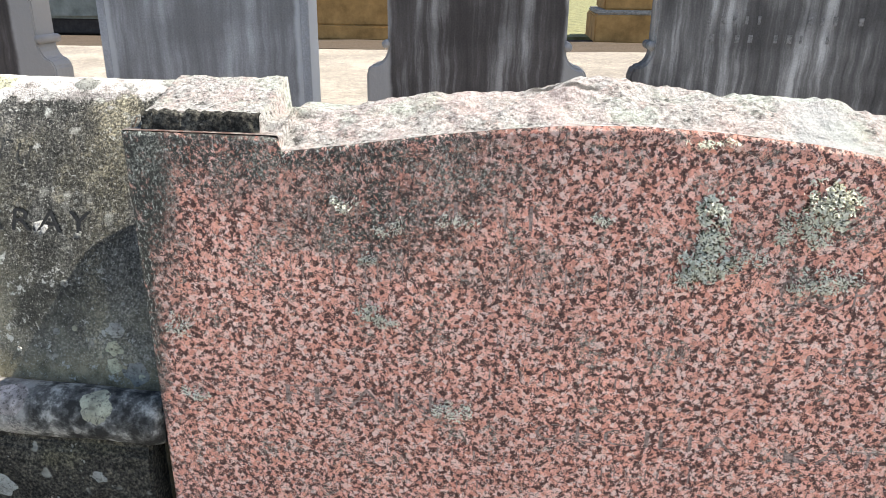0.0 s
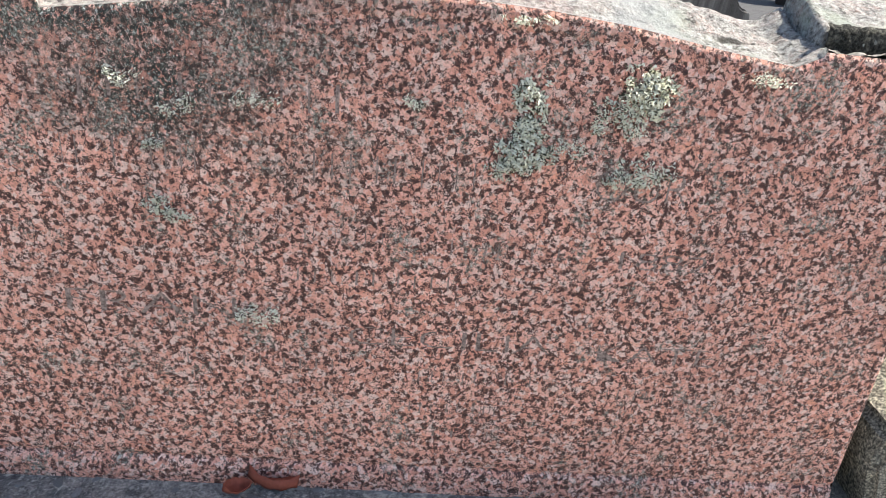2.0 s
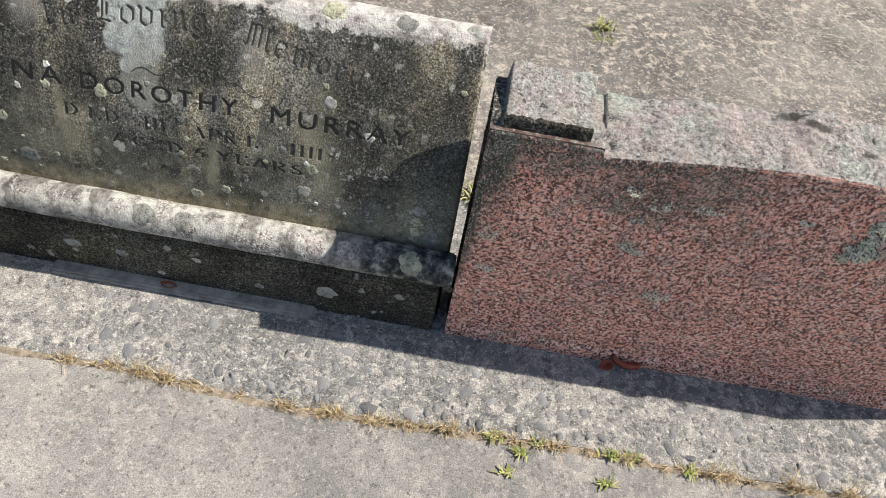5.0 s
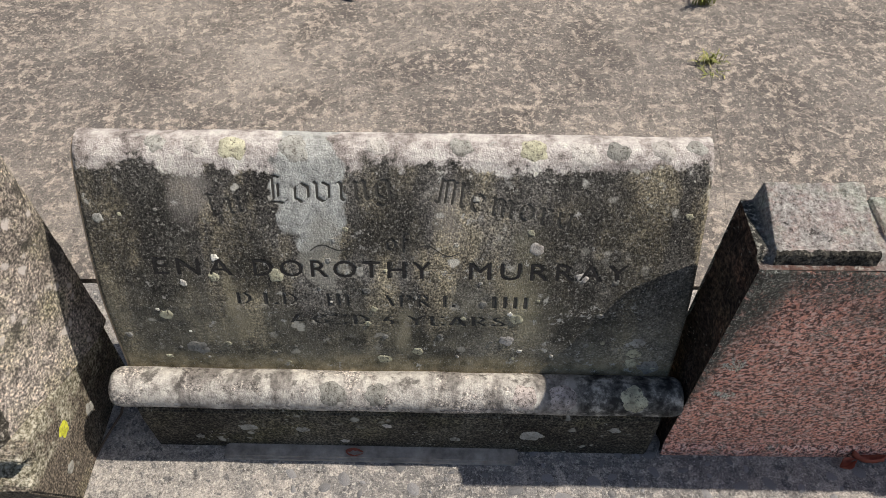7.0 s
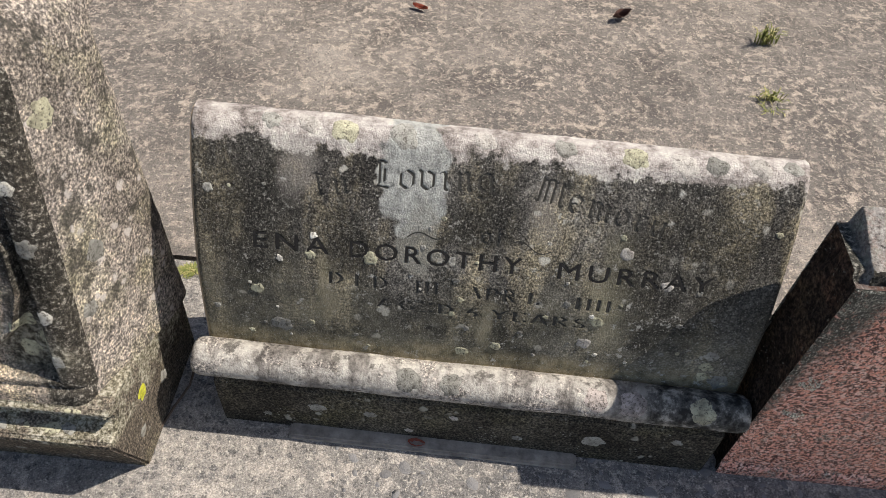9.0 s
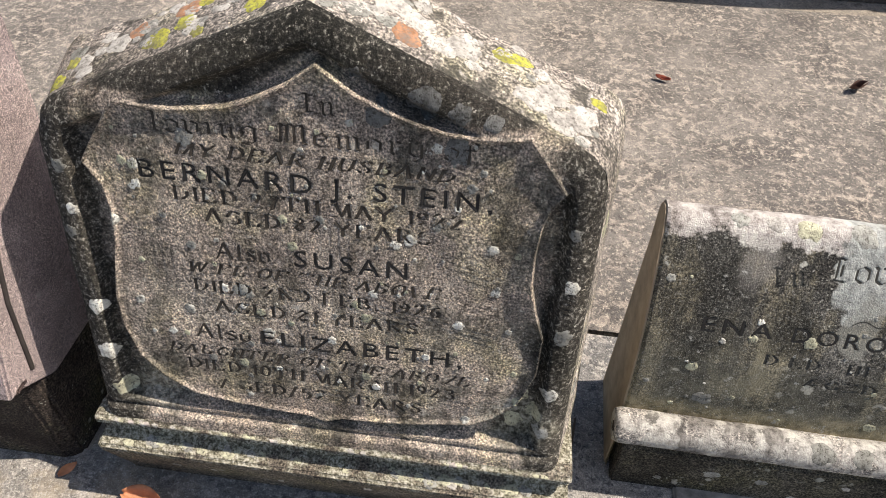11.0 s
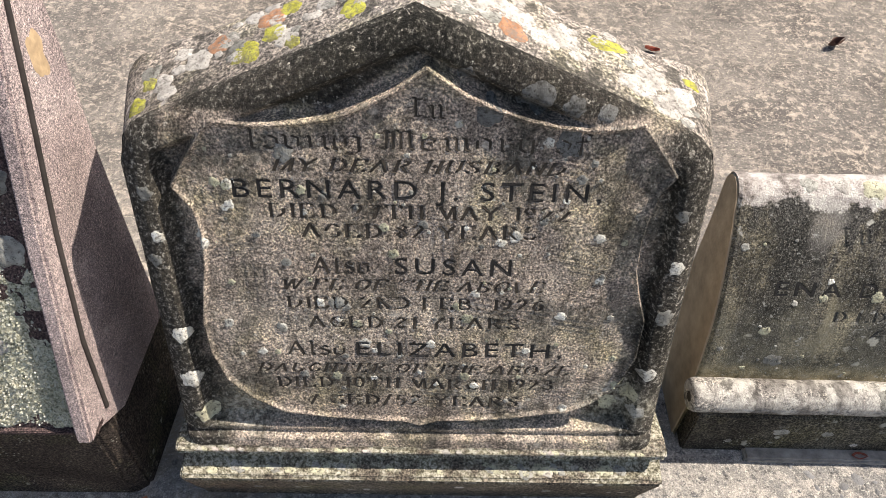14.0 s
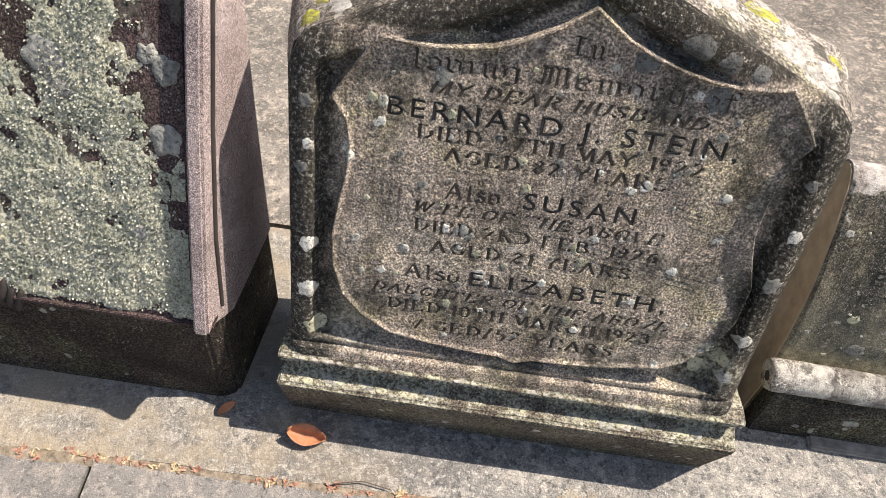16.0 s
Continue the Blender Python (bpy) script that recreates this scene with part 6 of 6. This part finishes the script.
leaf("dry_leaf", pose(-2.582, 1.036, 0.008, 16, 6, -6), 0.098, 0.062, 0.40, LEAF_ORANGE, "curled orange-brown dry leaf on the concrete")
leaf("dry_leaf", pose(-2.80, 1.104, 0.012, 52, -14, 38), 0.052, 0.026, 0.3, LEAF_ORANGE, "small pinkish dry leaf against the stone base")
leaf("dry_leaf", pose(0.155, 0.985, 0.004, 10, 8, 20), 0.040, 0.030, 0.5, LEAF_RED, "red-brown curled leaf at the foot of the granite stone")
leaf("dry_leaf", pose(0.205, 0.985, 0.006, -30, 6, -12), 0.075, 0.024, 0.7, LEAF_RED, "red-brown curled leaf at the foot of the granite stone")
leaf("dry_leaf", pose(-0.96, 1.096, 0.008, 12, 4, -6), 0.04, 0.02, 0.4, LEAF_RED, "small red dry leaf at the scroll base")
leaf("dry_leaf", pose(-0.171, 2.997, 0.004, 30, 0, 20), 0.07, 0.04, 0.9, LEAF_DARK, "dark curled dry leaf on the grave slab")
leaf("dry_leaf", pose(-0.985, 2.995, 0.004, 16, 0, -25), 0.065, 0.025, 0.5, LEAF_RED, "brown dry leaf on the grave slab")


def twig(m, pts, r, label):
    cu = bpy.data.curves.new("twig", "CURVE")
    cu.dimensions, cu.bevel_depth, cu.bevel_resolution = "3D", r, 2
    sp = cu.splines.new("POLY")
    sp.points.add(len(pts) - 1)
    for p, c in zip(sp.points, pts):
        p.co = (*c, 1)
    src = bpy.data.objects.new("twig", cu)
    me = bpy.data.meshes.new_from_object(src)
    bpy.data.objects.remove(src)
    me.materials.clear()
    me.materials.append(TWIG)
    ob = new("twig", me)
    ob.matrix_world = m
    return tagged(ob, label, "twig", "fallen twigs")


twig(pose(0, 0, 0), [(-1.560, 1.115, 0.006), (-1.540, 1.17, 0.012), (-1.512, 1.23, 0.02), (-1.500, 1.30, 0.05)], 0.003, "thin grey twig leaning in the gap between stones")
twig(pose(0, 0, 0), [(-2.10, 0.90, 0.004), (-2.03, 0.894, 0.007), (-1.95, 0.872, 0.006), (-1.86, 0.868, 0.004)], 0.0016, "thin dry twig on the concrete")
twig(pose(0, 0, 0), [(-2.50, 0.92, 0.004), (-2.43, 0.93, 0.008), (-2.36, 0.915, 0.004)], 0.0015, "thin dry twig on the concrete")


def clump(name, x, y, blades, height, spread, material, label, seed, flat=False):
    r = random.Random(seed)
    verts, faces = [], []
    for _ in range(blades):
        a, h, s = r.uniform(0, 6.283), height * r.uniform(0.4, 1.1), spread * r.uniform(0.2, 1.0)
        bx, by = r.gauss(0, spread * 0.35), r.gauss(0, spread * 0.12)
        w = r.uniform(0.0008, 0.0016) * (1.7 if flat else 1)
        px, py = -math.sin(a) * w, math.cos(a) * w
        i = len(verts)
        for t in (0, 0.35, 0.7, 1.0):
            k = 1 - t * 0.8 if not flat else (0.35 + 1.6 * t * (1.05 - t) * 1.6)
            cx, cy, cz = bx + math.cos(a) * s * t * t, by + math.sin(a) * s * t * t, h * math.sin(t * 1.9) * 0.95
            verts += [(cx - px * k, cy - py * k, cz), (cx + px * k, cy + py * k, cz)]
        faces += [(i, i + 1, i + 3, i + 2), (i + 2, i + 3, i + 5, i + 4), (i + 4, i + 5, i + 7, i + 6)]
    ob = add_mesh(name, verts, faces, material, None, label, False)
    ob.location = (x, y, -0.006)
    return tagged(ob, category="weed", group="weeds in the joints", kind="stuff")


r = random.Random(5)
for k in range(75):
    x = r.uniform(-1.15, 1.0)
    clump("dry_grass", x, crack_y(x) + r.uniform(-0.006, 0.006), r.randint(10, 26), r.uniform(0.008, 0.022), r.uniform(0.016, 0.04), DRY_GRASS, "dry straw-coloured grass in the paving joint", k)
for x, n, h, s in ((-0.95, 60, 0.035, 0.045), (-0.90, 40, 0.03, 0.04), (-0.62, 46, 0.028, 0.04), (-0.50, 36, 0.028, 0.035), (-0.38, 30, 0.026, 0.03), (-0.235, 46, 0.035, 0.04), (0.40, 40, 0.03, 0.05), (0.60, 70, 0.04, 0.06), (0.72, 60, 0.04, 0.05), (-1.90, 110, 0.035, 0.06), (-1.82, 80, 0.035, 0.06)):
    clump("dry_grass", x, crack_y(x), n, h, s, DRY_GRASS, "tuft of dry straw-coloured grass in the paving joint", int(x * 100) + 900)
for x, dy, n, h in ((-0.13, 0.0, 26, 0.02), (-0.065, -0.03, 24, 0.018), (-0.02, 0.0, 16, 0.016), (0.13, -0.07, 20, 0.018), (0.15, 0.0, 34, 0.024), (0.20, 0.004, 20, 0.02), (0.34, 0.0, 18, 0.018), (-1.62, -0.015, 30, 0.022), (-0.10, -0.08, 16, 0.016)):
    clump("green_weed", x, crack_y(x) + dy, int(n * 1.4), h * 0.7, 0.026, GREEN_WEED, "small green broad-leaved weed in the paving joint", int(x * 100) + 300, True)
for x, y, n, h in ((0.398, 2.848, 34, 0.085), (0.310, 2.481, 24, 0.045), (0.30, 2.42, 10, 0.015), (1.66, 3.45, 30, 0.04), (1.9, 3.47, 26, 0.03), (2.1, 3.5, 60, 0.06), (2.35, 3.52, 80, 0.09), (-0.19, 1.53, 14, 0.03)):
    clump("green_weed", x, y, n * 2, h, 0.055, GREEN_WEED if x < 1 else DRY_GRASS, "green and straw weed in the slab joint", int(y * 100), True)
RED_LITTER = make_flakes("red_litter", [(0.0, (0.16, 0.06, 0.045)), (0.5, (0.34, 0.15, 0.11)), (1.0, (0.46, 0.29, 0.22))])
for k in range(44):
    x = r.uniform(-3.5, -2.25)
    clump("dry_litter", x, crack_y(x) + r.uniform(-0.012, 0.012), 7, 0.006, 0.018, RED_LITTER if k % 3 else DRY_GRASS, "dry reddish plant litter in the joint", 1500 + k, True)
bm = bmesh.new()
bmesh.ops.create_icosphere(bm, subdivisions=2, radius=0.011)
for v in bm.verts:
    v.co *= 1 + 0.3 * fbm(v.co.x * 90, v.co.y * 90, v.co.z * 90)
stone_bit = part("loose_stone", bm, LICHEN_WHITE)
stone_bit.location = (1.075, 0.955, 0.008)
tagged(stone_bit, "small pale loose stone between the headstones", "stone")

# moss in the gap beside the scroll
clump("moss", -1.60, 1.60, 220, 0.016, 0.03, GREEN_WEED, "yellow-green moss at the stone's back corner", 61, True)

# ---- pebbles in the kerb strip ----
shapes = []
r = random.Random(31)
for k in range(7):
    n = 9
    vs = [(0.0, 0.0, 0.0018)]
    for q, (rr, z) in enumerate(((0.6, 0.0014), (1.0, -0.002))):
        for j in range(n):
            a = 6.283 * j / n
            w = rr * (0.62 + 0.5 * r.random())
            vs.append((math.cos(a) * w, math.sin(a) * w * 0.72, z))
    fs = [(0, 1 + j, 1 + (j + 1) % n) for j in range(n)] + [(1 + j, 1 + n + j, 1 + n + (j + 1) % n, 1 + (j + 1) % n) for j in range(n)]
    me = bpy.data.meshes.new("pebble")
    me.from_pydata(vs, [], fs)
    me.materials.append(PEBBLE)
    me.polygons.foreach_set("use_smooth", [True] * len(me.polygons))
    shapes.append(me)
kerb = bpy.data.objects["kerb_strip"]
made, placed = 0, []
while made < 300:
    x = r.uniform(-1.15, 1.2)
    near, far_y = crack_y(x) + 0.025, 1.035 - 0.09 * x
    y = r.uniform(near, far_y)
    size = r.choice([0.007, 0.009, 0.012, 0.015, 0.019, 0.024])
    if any((x - a) ** 2 + (y - b) ** 2 < (size + c) ** 2 for a, b, c in placed):
        continue
    placed.append((x, y, size))
    ob = new("pebble", shapes[made % 7])
    ob.parent = kerb
    ob.location = (x, y, 0.0005 + 0.002 * fbm(x * 1.7, y * 1.7, 0))
    ob.rotation_euler = (r.uniform(-0.12, 0.12), r.uniform(-0.12, 0.12), r.uniform(0, 6.28))
    ob.scale = (size, size, 1.0)
    made += 1
